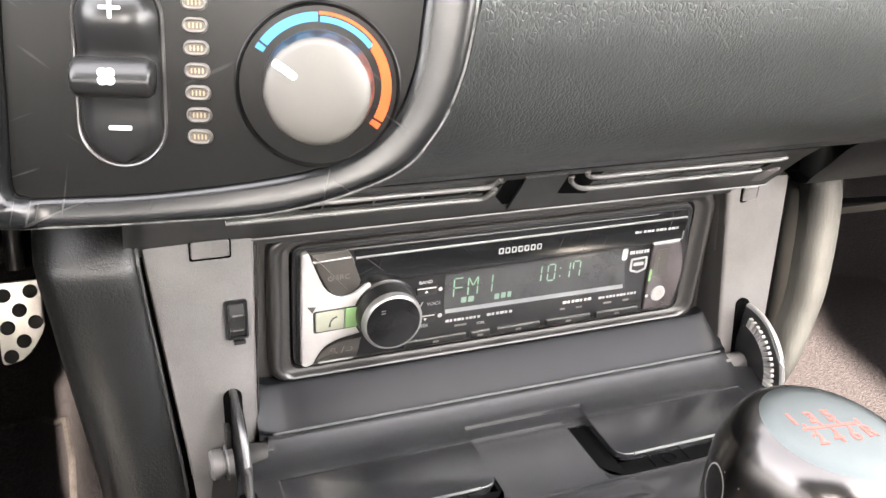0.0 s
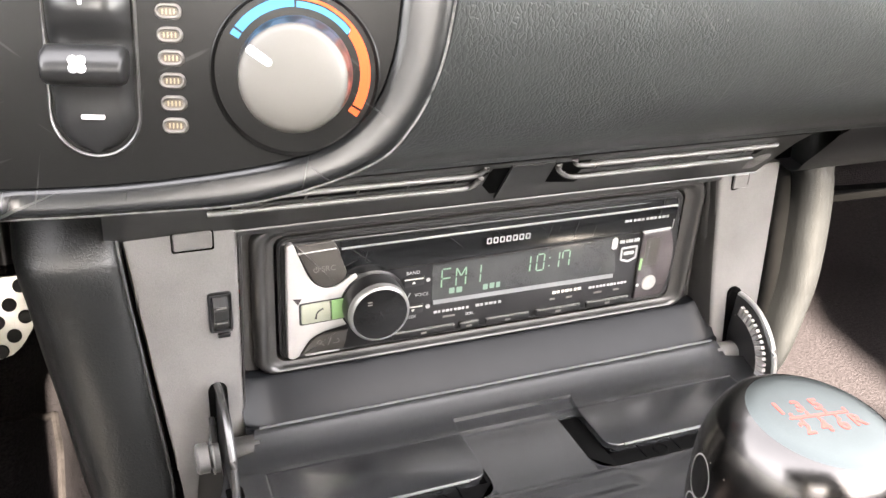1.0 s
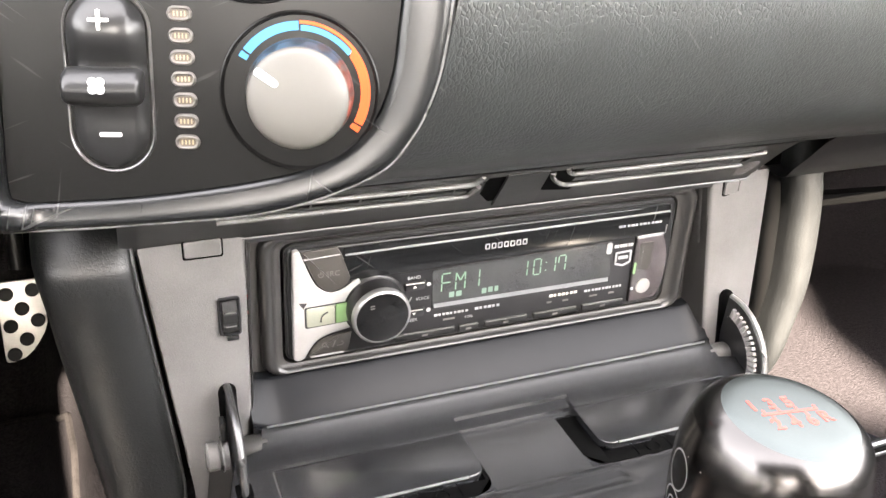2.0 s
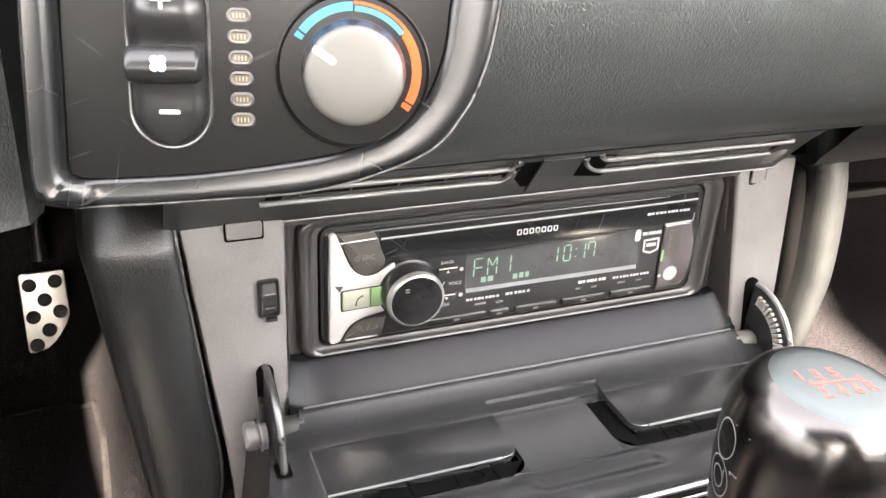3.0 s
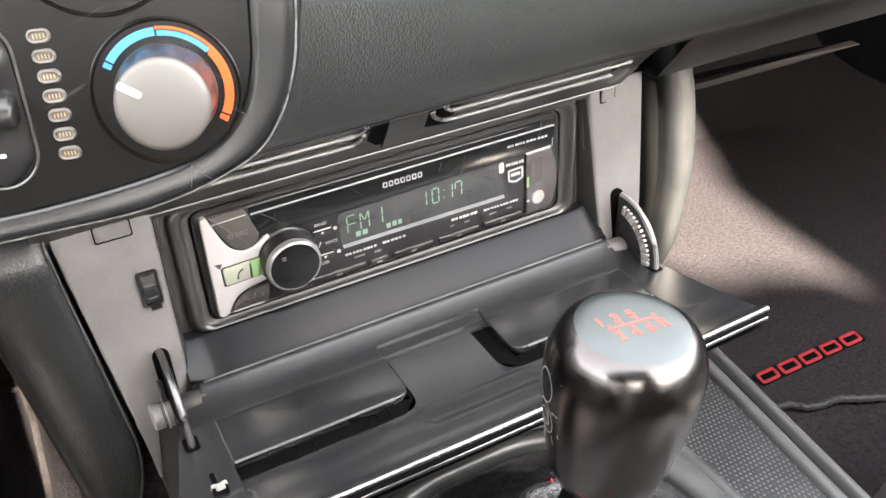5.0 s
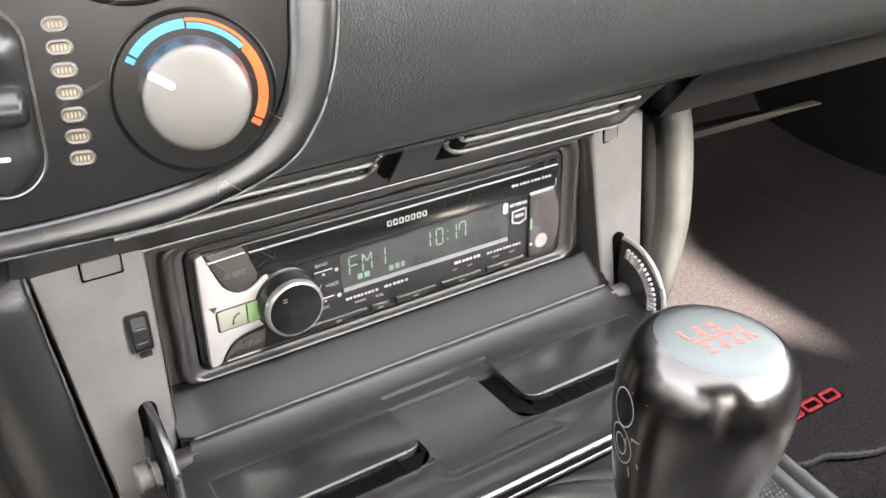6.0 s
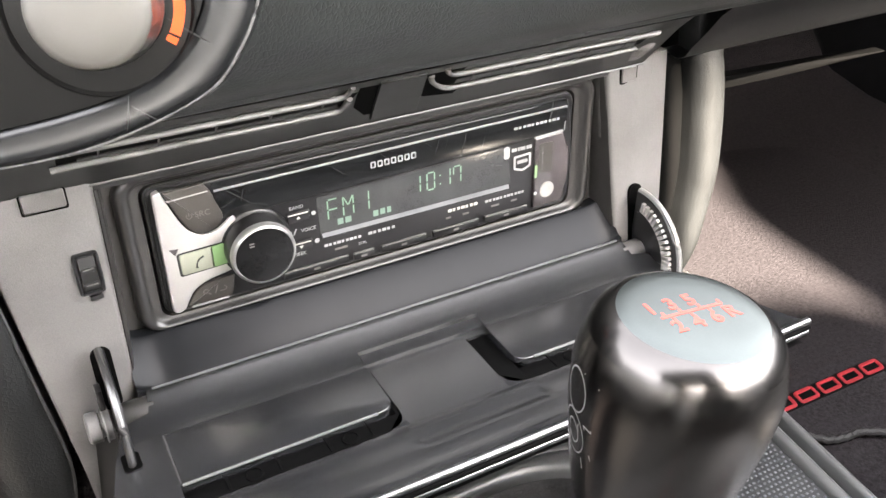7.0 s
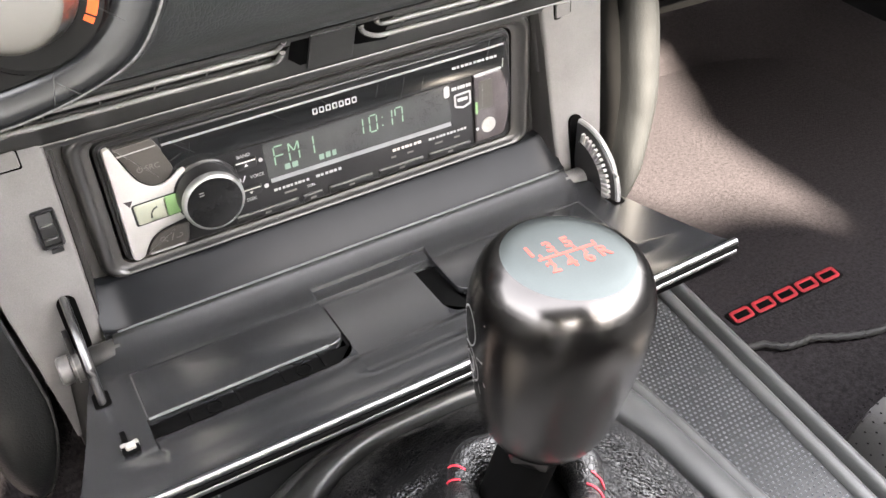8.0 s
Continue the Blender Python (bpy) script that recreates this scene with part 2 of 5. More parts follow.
M_BROWN = mat("button_smoked", (0.045, 0.041, 0.037), 0.30, vary=0.25, wear=0.2)
M_SILVER = mat("radio_silver_paint", (0.52, 0.505, 0.485), 0.32, metal=0.5, vary=0.05, grain=0.02)
# bright rim metal; also paints the highlights on key and fold edges
M_EDGE = mat("radio_edge_highlight", (0.32, 0.32, 0.31), 0.30, metal=0.6, vary=0.05)
M_LCD = mat("display_window", (0.024, 0.0255, 0.025), 0.10, vary=0.3, coat=0.3, rough_vary=0.03, spec=0.5)
M_SMOKE = mat("socket_cover_smoked", (0.065, 0.056, 0.058), 0.14, vary=0.4, coat=0.6)
M_LCDBAR = mat("display_lower_bar", (0.17, 0.175, 0.18), 0.3, vary=0.1)
M_WHITE = mat("white_print", (0.46, 0.46, 0.45), 0.5, vary=0.08, vary_scale=900)
M_PRINT = mat("radio_print", (0.34, 0.34, 0.335), 0.5, vary=0.08, vary_scale=900)
M_DIM = mat("dim_print", (0.13, 0.125, 0.115), 0.5, vary=0.1)
M_FAINT = mat("faint_print", (0.50, 0.48, 0.43), 0.5, vary=0.1)
M_GREEN = glow("display_segments", (0.11, 0.20, 0.135), 0.02)
M_KEYLIT = glow("lit_key_green", (0.15, 0.27, 0.12), 0.01)
M_PEARL = mat("call_key_pearl", (0.29, 0.30, 0.24), 0.3, vary=0.1)
M_JACK = mat("socket_grey", (0.30, 0.29, 0.275), 0.3, vary=0.2)
M_BLUE = mat("blue_print", (0.04, 0.21, 0.43), 0.5, vary=0.08, spec=0.15)
M_RED = mat("orange_print", (0.65, 0.083, 0.024), 0.45, vary=0.08, spec=0.15)
M_DIAL = mat("dial_grey_paint", (0.072, 0.068, 0.060), 0.45, grain=0.05, grain_scale=7000, vary=0.06, wear=0.06, wear_colour=(0.45, 0.43, 0.4))
M_ROCKER = mat("rocker_gloss_black", (0.012, 0.012, 0.0122), 0.30, vary=0.2, wear=0.08, spec=0.4)
M_SKIRT = mat("dial_skirt_gloss", (0.022, 0.0215, 0.021), 0.30, spec=0.9, vary=0.2)
M_LEDW = mat("indicator_window", (0.06, 0.045, 0.032), 0.35, vary=0.25, vary_scale=900)
M_FIL = mat("indicator_filament", (0.26, 0.21, 0.13), 0.4, vary=0.2)
M_LEDR = mat("indicator_rim", (0.14, 0.13, 0.12), 0.32, metal=0.2, vary=0.1)
M_STEEL = mat("brushed_steel", (0.175, 0.164, 0.155), 0.15, metal=1.0, vary=0.08, grain=0.02, grain_scale=3000, stretch=(1, 1, 30), rough_vary=0.05)
# turned steel: fine rings round the knob draw the highlights out along it
def turned(m, amount):
    nt = m.node_tree
    b = next(n for n in nt.nodes if n.type == 'BSDF_PRINCIPLED')
    tg = nt.nodes.new('ShaderNodeTangent')
    tg.direction_type = 'RADIAL'
    tg.axis = 'Z'
    b.inputs['Anisotropic'].default_value = amount
    b.inputs['Anisotropic Rotation'].default_value = 0.25
    nt.links.new(tg.outputs[0], b.inputs['Tangent'])


turned(M_STEEL, 0.6)
# same steel darkened on the shoulder to hold down its reflections
M_STEELMID = mat("steel_shoulder_muted", (0.075, 0.071, 0.069), 0.24, metal=1.0, vary=0.06)
turned(M_STEELMID, 0.7)
# teal of the reflected sky is put into the top's colour
M_STEELTOP = mat("steel_top_sky_tint", (0.068, 0.077, 0.0755), 0.36, metal=1.0, vary=0.05, rough_vary=0.05)
M_KRED = mat("red_engraving", (0.42, 0.05, 0.038), 0.5, vary=0.06, spec=0.2)
M_BADGE = mat("red_woven_badge", (0.19, 0.007, 0.012), 0.6, vary=0.3, vary_scale=700)
M_ETCH = mat("etched_lines", (0.30, 0.29, 0.275), 0.5, metal=0.6)
M_CHROME = mat("bright_trim", (0.21, 0.212, 0.216), 0.36, metal=1.0, vary=0.06)
M_LEATHER = mat("boot_leather", (0.0065, 0.0065, 0.0068), 0.22, cells=1.9, cell_scale=560, grain=0.05, vary=0.2, spec=1.0)
M_LIP = mat("lip_leather", (0.007, 0.007, 0.0072), 0.32, cells=0.5, cell_scale=700, vary=0.2, spec=0.7)
M_THREAD = mat("red_thread", (0.62, 0.035, 0.06), 0.6, vary=0.2, vary_scale=2000)
M_PAD = mat("knee_pad_vinyl", (0.0078, 0.0084, 0.0086), 0.38, cells=0.12, cell_scale=620, grain=0.06, vary=0.25, wear=0.08, spec=0.5)
M_PADEDGE = mat("pad_worn_edge", (0.034, 0.0345, 0.0345), 0.36, vary=0.5, vary_scale=300, wear=0.4)
M_CARPET = mat("footwell_carpet", (0.0155, 0.0139, 0.0148), 0.95, grain=2.2, grain_scale=620, vary=0.42, vary_scale=330, spec=0.03)
M_MAT = mat("mat_pile", (0.0148, 0.0133, 0.0143), 0.95, grain=2.2, grain_scale=620, vary=0.42, vary_scale=330, spec=0.03)
M_BIND = mat("mat_binding", (0.015, 0.0133, 0.0128), 0.9, grain=1.2, grain_scale=1500, vary=0.4, vary_scale=300, spec=0.05)
M_SEAT = mat("seat_leather", (0.020, 0.0195, 0.0191), 0.38, cells=0.15, cell_scale=380, vary=0.15)
M_ALU = mat("pedal_alloy", (0.62, 0.60, 0.56), 0.36, metal=0.85, vary=0.1, scratch=0.2, wear_colour=(0.4, 0.39, 0.36))
M_RUBBER = mat("black_rubber", (0.014, 0.014, 0.014), 0.6, grain=0.2, grain_scale=3000, spec=0.3)
M_TEX = mat("studded_panel", (0.017, 0.0178, 0.0185), 0.34, vary=0.1, spec=0.6)
M_STUD = mat("moulded_studs", (0.075, 0.079, 0.083), 0.28, vary=0.1, spec=0.7)
M_RIDGE = mat("console_edge_plastic", (0.056, 0.057, 0.0565), 0.30, grain=0.1, grain_scale=4000, vary=0.12, wear=0.1, spec=0.7)
M_NYLON = mat("white_nylon", (0.24, 0.23, 0.21), 0.4, vary=0.1)
M_GEAR = mat("grey_nylon_gear", (0.34, 0.33, 0.315), 0.35, metal=0.1, vary=0.1)
M_VENT = mat("vent_lip_satin", (0.115, 0.113, 0.11), 0.26, vary=0.15, wear=0.15, scratch=0, spec=0.7)
M_RIM = mat("rocker_and_ledge_rim", (0.056, 0.0545, 0.053), 0.3, vary=0.3, vary_scale=300, wear=0.15, spec=0.7)
# paler copy of the door plastic, for painted edge highlights
M_LIDEDGE = mat("door_edge_highlight", (0.12, 0.12, 0.122), 0.35, vary=0.1, metal=0.2)
M_SEGDIM = glow("display_segments_dim", (0.10, 0.16, 0.125), 0.012)
M_ASPHALT = mat("asphalt", (0.16, 0.155, 0.15), 0.9, grain=1.0, grain_scale=90, vary=0.25, vary_scale=2, spec=0.2)
M_BODY = mat("cabin_dark_trim", (0.010, 0.010, 0.0108), 0.6, grain=0.1, vary=0.2, spec=0.15)

# == setting: floor, footwells, cabin shell ==
def sheet(bm, profile, x0, x1, nx=2):
    loft(bm, [[V(x0 + (x1 - x0) * k / nx, y, z) for y, z in profile] for k in range(nx + 1)], False)


def floor_height(x, y):
    base = float(np.interp(y, [-900, 280, 360, 430, 520, 600, 640], [-262, -262, -256, -240, -130, 40, 170]))
    f = max(0.0, min(1.0, (250 - x) / 84)) if x > 0 else max(0.0, min(1.0, (x + 236) / 84))
    g = max(0.0, min(1.0, (y + 40) / 90))
    return base + (40 - base) * f ** 2.6 * g * g * (3 - 2 * g)


def build_floor():
    bm = bmesh.new()
    xs = sorted(set(list(range(-700, -240, 40)) + list(range(-240, -145, 8)) + list(range(-145, 150, 60)) + list(range(150, 262, 8)) + list(range(262, 901, 30))))
    ys = sorted(set(list(range(-900, -60, 80)) + list(range(-60, 641, 15)) + [640]))
    loft(bm, [[V(x, y, floor_height(x, y) + 1.4 * noise.noise(Vector((x * 0.03, y * 0.03, 0)))) for y in ys] for x in xs], False)
    solo("floor", bm, M_CARPET, "grey-brown cut pile carpet over the footwells", "carpet", kind="structure", smooth=60)
    # doors, bulkhead behind the seats: unseen, heights set to block or admit light
    for name, x, top in (("wall_door_left", -640, 240), ("wall_door_right", 840, 270)):
        bm = bmesh.new()
        box(bm, x - 30, x + 30, -900, 645, -262, top, 20)
        solo(name, bm, M_BODY, "dark plastic door trim panel", "door panel", kind="structure")
    # added screen above the bulkhead that holds back low sun and sky
    bm = bmesh.new()
    box(bm, -248, 100, -1190, -1160, 421, 599, 10)
    solo("wall_rear_screen", bm, M_BODY, "unseen dark screen above the rear bulkhead that blocks the sun", "soft top", kind="structure")
    bm = bmesh.new()
    box(bm, -670, -250, -960, -900, -262, 305, 20)
    box(bm, -248, 118, -960, -900, -262, 420, 20)
    box(bm, 120, 870, -960, -900, -262, 255, 20)
    solo("wall_rear", bm, M_BODY, "unseen dark bulkhead behind the seats, stepped in height to shape the light", "bulkhead", kind="structure")


build_floor()



def pierced(bm, rim, gaps, z0, z1):
    """A level sheet of that outline with openings, from height z0 to z1."""
    for z in (z0, z1):
        edges = []
        for pts in (rim, *gaps):
            vs = [bm.verts.new(V(*p, z)) for p in pts]
            edges += [bm.edges.new((u, v)) for u, v in zip(vs, vs[1:] + vs[:1])]
        bmesh.ops.triangle_fill(bm, use_beauty=True, edges=edges)
    for pts in (rim, *gaps):
        loft(bm, [[V(*p, z) for p in pts] for z in (z0, z1)], True, (False, False))
    bmesh.ops.remove_doubles(bm, verts=bm.verts[:], dist=1e-6)


def sunward(p, z):
    """Where the way from p to the sun meets the height z."""
    k = (z - p[2]) / sun_way.z
    return (p[0] + sun_way.x * k, p[1] + sun_way.y * k)


def build_screens_and_ground():
    # unseen sun screen over the driver's half, slit to light the driver's carpet edge
    lit = [(-198, 290, -228), (-195, 250, -212), (-193, 198, -212), (-190, 150, -205), (-186, 90, -187), (-178, 28, -168), (-168, -14, -120), (-174, -14, -45), (-181, -12, 20)]
    bm = bmesh.new()
    pierced(bm, [(-660, -1190), (100, -1190), (100, -400), (-660, -400)], [[sunward(p, 600) for p in lit]], 600, 612)
    solo("ceiling_screen", bm, M_BODY, "unseen dark screen overhead that keeps the sun off the console", "roof", kind="structure")
    # unseen side screen, added to block light from the left rear
    bm = bmesh.new()
    box(bm, -668, -632, -1158, -500, 300, 599, 8)
    solo("wall_side_screen", bm, M_BODY, "unseen dark side screen behind the door that blocks light", "soft top", kind="structure")
    # added screen behind the car shades the dashboard; its hole lights the passenger's footwell
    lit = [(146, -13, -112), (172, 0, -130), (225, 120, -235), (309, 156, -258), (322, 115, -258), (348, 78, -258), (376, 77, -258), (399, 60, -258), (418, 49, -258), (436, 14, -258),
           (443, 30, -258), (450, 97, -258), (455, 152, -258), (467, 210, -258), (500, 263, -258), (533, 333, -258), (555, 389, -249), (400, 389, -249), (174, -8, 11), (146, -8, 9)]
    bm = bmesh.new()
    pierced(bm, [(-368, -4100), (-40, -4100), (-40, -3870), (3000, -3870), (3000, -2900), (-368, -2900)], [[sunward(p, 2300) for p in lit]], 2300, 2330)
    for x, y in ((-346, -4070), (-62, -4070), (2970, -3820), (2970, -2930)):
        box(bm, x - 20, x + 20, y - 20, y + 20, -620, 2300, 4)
    solo("wall_sun_screen", bm, M_BODY, "unseen dark sun screen on posts behind the car, added to shade the dashboard", "carport", kind="structure")
    bm = bmesh.new()
    loft(bm, [[V(x, y, -620) for x in (-20000, 20000)] for y in (-20000, 20000)], False)
    solo("ground", bm, M_ASPHALT, "grey weathered asphalt yard round the car", "ground", kind="structure")


build_screens_and_ground()


# == dashboard ==
DASH_PROFILE = [(-24, 46.5), (-33, 50), (-38.5, 52.6), (-40.5, 54.8), (-44, 57), (-56, 64.5), (-65.5, 75), (-73.5, 92), (-78.5, 112), (-78.5, 132), (-72, 152), (-52, 170), (0, 184), (120, 196), (330, 205), (560, 210), (645, 212), (645, 120)]


def build_dash():
    bm = bmesh.new()
    prof = spline(DASH_PROFILE[:3], 3)[:-1] + spline(DASH_PROFILE[2:], 7)
    rings = []
    # it ends on the driver's side where the climate pod begins
    def near(z):
        return float(np.interp(z, [46, 57, 64, 70, 75, 80, 86, 92, 99, 110, 125], [-140, -138, -122, -104, -89, -80, -74, -69, -64, -61, -59]))
    for k in range(46):
        f = (k / 45) ** 1.6
        ring = []
        for y, z in prof:
            x = near(z) + (820 - near(z)) * f
            out = max(0.0, x - 120) * 0.02
            ring.append(V(x, y - out * (1 if z < 180 else 0), z))
        rings.append(ring)
    loft(bm, rings, False)
    # underside of the passenger half
    d = solo("dashboard", bm, M_DASH, "black grained vinyl dashboard above the console", "dashboard", smooth=60)
    bm = bmesh.new()
    rings = []
    for x in (138, 170, 240, 400, 600, 820):
        o = (x - 120) * 0.02
        rings.append([V(x, y - (o if y < -15 else 0), z) for y, z in ((-33, 50.5), (-27, 45), (-20, 36), (-13.5, 28), (-10, 23), (-7, 21.2), (-4, 21), (14, 24), (40, 26), (44, 30), (44, 60))])
    loft(bm, rings, False)
    # darker than the dash vinyl, to paint in the panel's shade
    part("under_panel", bm, M_TRIM, d, "lower edge panel darkened for shade", smooth=60)
    bm = bmesh.new()
    box(bm, -640, -186, -30, 640, 40, 205, 14)
    part("driver_side", bm, M_DASH, d)
    bm = bmesh.new()
    box(bm, -186, -50, 20, 640, 60, 178, 10)
    part("middle_core", bm, M_TRIM, d)
    # rail under the passenger's half, tapering towards the door; blackened for its shade
    bm = bmesh.new()
    loft(bm, [[V(x, 108, z - h), V(x, 107, z), V(x, 108, z + h), V(x, 116, z + h), V(x, 116, z - h)] for x, z, h in ((268, -55.6, 4.3), (300, -57, 4.0), (370, -59.6, 2.6), (415, -61.2, 1.2), (445, -62.2, 0.4))])
    part("lower_rail", bm, M_BLACK, d, "thin rail under the glovebox, blackened for shade")
    # the raised seam that ends beside the vent
    bm = bmesh.new()
    tube(bm, spline([(60, -39.6, 54.3), (95, -40.3, 55.0), (125, -41.2, 55.9), (141, -42.2, 57.0)], 5), 0.45, 6)
    part("seam", bm, M_TRIM, d)
    return d


dash = build_dash()


# == climate control pod ==
POD_IN = [(29.6, 78), (29.2, 45), (28.6, 28), (27.4, 15), (25.8, 3), (20.8, -9.3), (9.4, -19.2), (-8, -24.7), (-38, -29.2), (-64, -31), (-70.6, -30.6), (-73, -27.5), (-72.8, -10), (-72.4, 10), (-71.4, 40), (-70, 78)]
POD_OUT = [(46.5, 78), (44.5, 45), (42.4, 28), (41.0, 14), (38.0, 0), (32.0, -13), (21.5, -23.8), (-6, -33.6), (-38, -36.9), (-64, -38.6), (-76, -38.7), (-81.5, -34), (-82, -10), (-81.6, 10), (-80.6, 40), (-79.2, 78)]


def build_pod():
    pod = thing("climate_control_panel", (-110, -60, 60), "satin black climate control panel with two grey dials", "control panel")
    inn = spline(POD_IN, 6)
    out = spline(POD_OUT, 6)
    bm = bmesh.new()
    slab(bm, inn, POD, -6, -0.9, 0.25, 1)
    part("panel", bm, M_PANEL, pod)
    # bezel: from the panel's edge over a soft crest and back into the dash
    bm = bmesh.new()
    levels = [(1.0, -1.8), (0.985, -0.4), (0.95, 0.1), (0.80, 0.5), (0.60, 0.9), (0.42, 1.2), (0.25, 1.3), (0.14, 1.15), (0.07, 0.5), (0.0, -1.2), (-0.06, -4.8)]
    rings = []
    for s, h in levels:
        up = float(np.interp(s, [0.0, 0.2, 0.8, 0.95, 1.0], [2.0, 5.0, 4.4, 2.5, 0.0]))
        rings.append([POD.at(o[0] + (i[0] - o[0]) * s, o[1] + (i[1] - o[1]) * s, h + up * max(0.0, min(1.0, (-66 - o[0]) / 12))) for o, i in zip(out, inn)])
    # back into the dash: the underside and the sides
    for k, (d, h) in enumerate(((0.0, -9), (-2.5, -20), (-7, -42), (-12, -80))):
        ring = []
        for o, i in zip(out, inn):
            e = Vector((o[0] - i[0], o[1] - i[1])).normalized()
            ring.append(POD.at(o[0] + e.x * (0.7 + d * 0.2), o[1] + e.y * (0.7 + d * 0.2), h))
        rings.append(ring)
    loft(bm, rings, False)
    part("bezel", bm, M_BEZEL, pod, "rounded scuffed black plastic bezel", smooth=50)
    # rubbed line along its outer edge
    bm = bmesh.new()
    line = []
    for o, i in list(zip(out, inn))[6:70]:
        w = POD.at(o[0] + (i[0] - o[0]) * 0.06, o[1] + (i[1] - o[1]) * 0.06, 0.35) * 1000
        line.append((w.x, w.y, w.z - ZO * 1000))
    tube(bm, line, 0.42, 6)
    part("rubbed_edge", bm, M_WORN, pod, "rubbed lighter edge of the bezel")
    # temperature dial
    dial(pod, POD.moved(2.0, -1.3, -0.9), 20.3, 13.3, 12.1, 146, True)
    dial(pod, POD.moved(-9.2, 44.7, -0.9), 23.7, 16.2, 14.8, 152, False)
    # fan rocker
    slot = rrect(-45.8, 0.7, 20.6, 46, 10.2, 8)
    bm = bmesh.new()
    collar(bm, offset(slot, -0.5), offset(slot, 0.5), POD, [(0, -0.9), (0.1, -0.45), (0.35, -0.1), (0.7, -0.3), (1.0, -2.0)])
    part("rocker_rim", bm, M_RIM, pod, "worn rim round the fan rocker")
    bm = bmesh.new()
    rows = []
    for k in range(25):
        q = 23.0 - 44.5 * k / 24 + 0.0
        half = 9.6 if abs(q - 0.7) < 12.4 else math.sqrt(max(9.7 ** 2 - (abs(q - 0.7) - 12.4) ** 2, 0.3))
        if q > 4:
            crown = 1.2 + 5.0 * math.sin(math.pi * min(1, (q - 4) / 19) * 0.9 + 0.25)
        else:
            crown = 1.0 + 1.6 * math.sin(math.pi * max(0, (q + 21.5) / 24)) + max(0, (q + 8) / 12) * 3
        row = []
        for j in range(11):
            a = -1 + j / 5
            row.append(POD.at(-45.8 + half * a, q, -0.9 + crown * (1 - 0.55 * abs(a) ** 3.2) - (1.6 if abs(a) == 1 else 0)))
        rows.append(row)
    loft(bm, rows, False)
    rocker = part("fan_rocker", bm, M_ROCKER, pod, "black plus and minus fan rocker", smooth=70)
    bm = bmesh.new()
    fan = POD.moved(-46.4, -0.4, 0)
    loft(bm, [[fan.at(p * math.cos(b * 0.35), q * max(0.08, math.cos(b)) + 0.2 - 0.9 * math.sin(b), 3.2 + 4.9 * math.sin(b)) for p, q in rrect(0, 0, 19.4, 9.4, 2.2, 4)] for b in (-0.6, 0.0, 0.3, 0.6, 0.85, 1.1, 1.3, 1.45, 1.56)])
    part("fan_bar", bm, M_ROCKER, rocker, "glossy black bar with a white fan mark")
    bm = bmesh.new()
    for a in (45, 135, 225, 315):
        c = (1.25 * math.cos(radians(a)), 1.25 * math.sin(radians(a)))
        slab(bm, circle(c[0] - 0.6, c[1] + 0.6, 1.15, 12), fan, 7.8, 8.25, 0)
    part("fan_mark", bm, M_WHITE, rocker)
    bm = bmesh.new()
    pl = POD.moved(-46.2, 15.8, 4.6)
    slab(bm, rrect(0, 0, 5.0, 0.9, 0.3, 2), pl, 0, 0.75, 0)
    slab(bm, rrect(0, 0, 0.9, 5.0, 0.3, 2), pl, 0, 0.7, 0)
    part("plus_mark", bm, M_WHITE, rocker)
    bm = bmesh.new()
    slab(bm, rrect(-45.8, -12.6, 5.4, 1.1, 0.3, 2), POD, 1.0, 2.0, 0)
    part("minus_mark", bm, M_WHITE, rocker)
    # fan speed indicators
    for k in range(7):
        pl = POD.moved(-27.8 + 0.1 * k, 17.7 - 5.4 * k, -0.9)
        bm = bmesh.new()
        o = rrect(0, 0, 6.3, 3.9, 1.9, 5)
        collar(bm, o, offset(o, 1.0), pl, [(0, 0.0), (0.15, 0.7), (0.5, 1.0), (0.85, 0.7), (1.0, 0.1)])
        led = part("indicator", bm, M_LEDR, pod, "pill shaped fan speed indicator")
        bm = bmesh.new()
        slab(bm, offset(o, 0.9), pl, 0, 0.35, 0)
        part("window", bm, M_LEDW, led)
        bm = bmesh.new()
        for j in range(4):
            slab(bm, rrect(-1.35 + 0.9 * j, 0, 0.35, 1.3, 0.1, 1), pl, 0.35, 0.5, 0)
        part("filament", bm, M_FIL, led)
    # air conditioning button
    ac = POD.moved(-54, 38.8, -0.9)
    bm = bmesh.new()
    o = rrect(0, 0, 38, 11.5, 5.4, 6)
    loft(bm, [[ac.at(p, q, h) for p, q in offset(o, d)] for d, h in ((0, 0), (0.1, 1.2), (0.8, 1.9), (2.5, 2.2))])
    btn = part("ac_button", bm, M_BEZEL, pod, "pill shaped air conditioning button")
    letters("ac_letters", "A/C", ac.moved(3.0, 0.1, 2.2), 5.6, M_WHITE, btn, 0.1, bold=0.12, wide=1.15)
    bm = bmesh.new()
    slab(bm, rrect(12.3, 0.6, 5, 3, 1.4, 4), ac, 2.1, 2.5, 0.1, 1)
    part("ac_lamp", bm, M_LEDW, btn)
    return pod


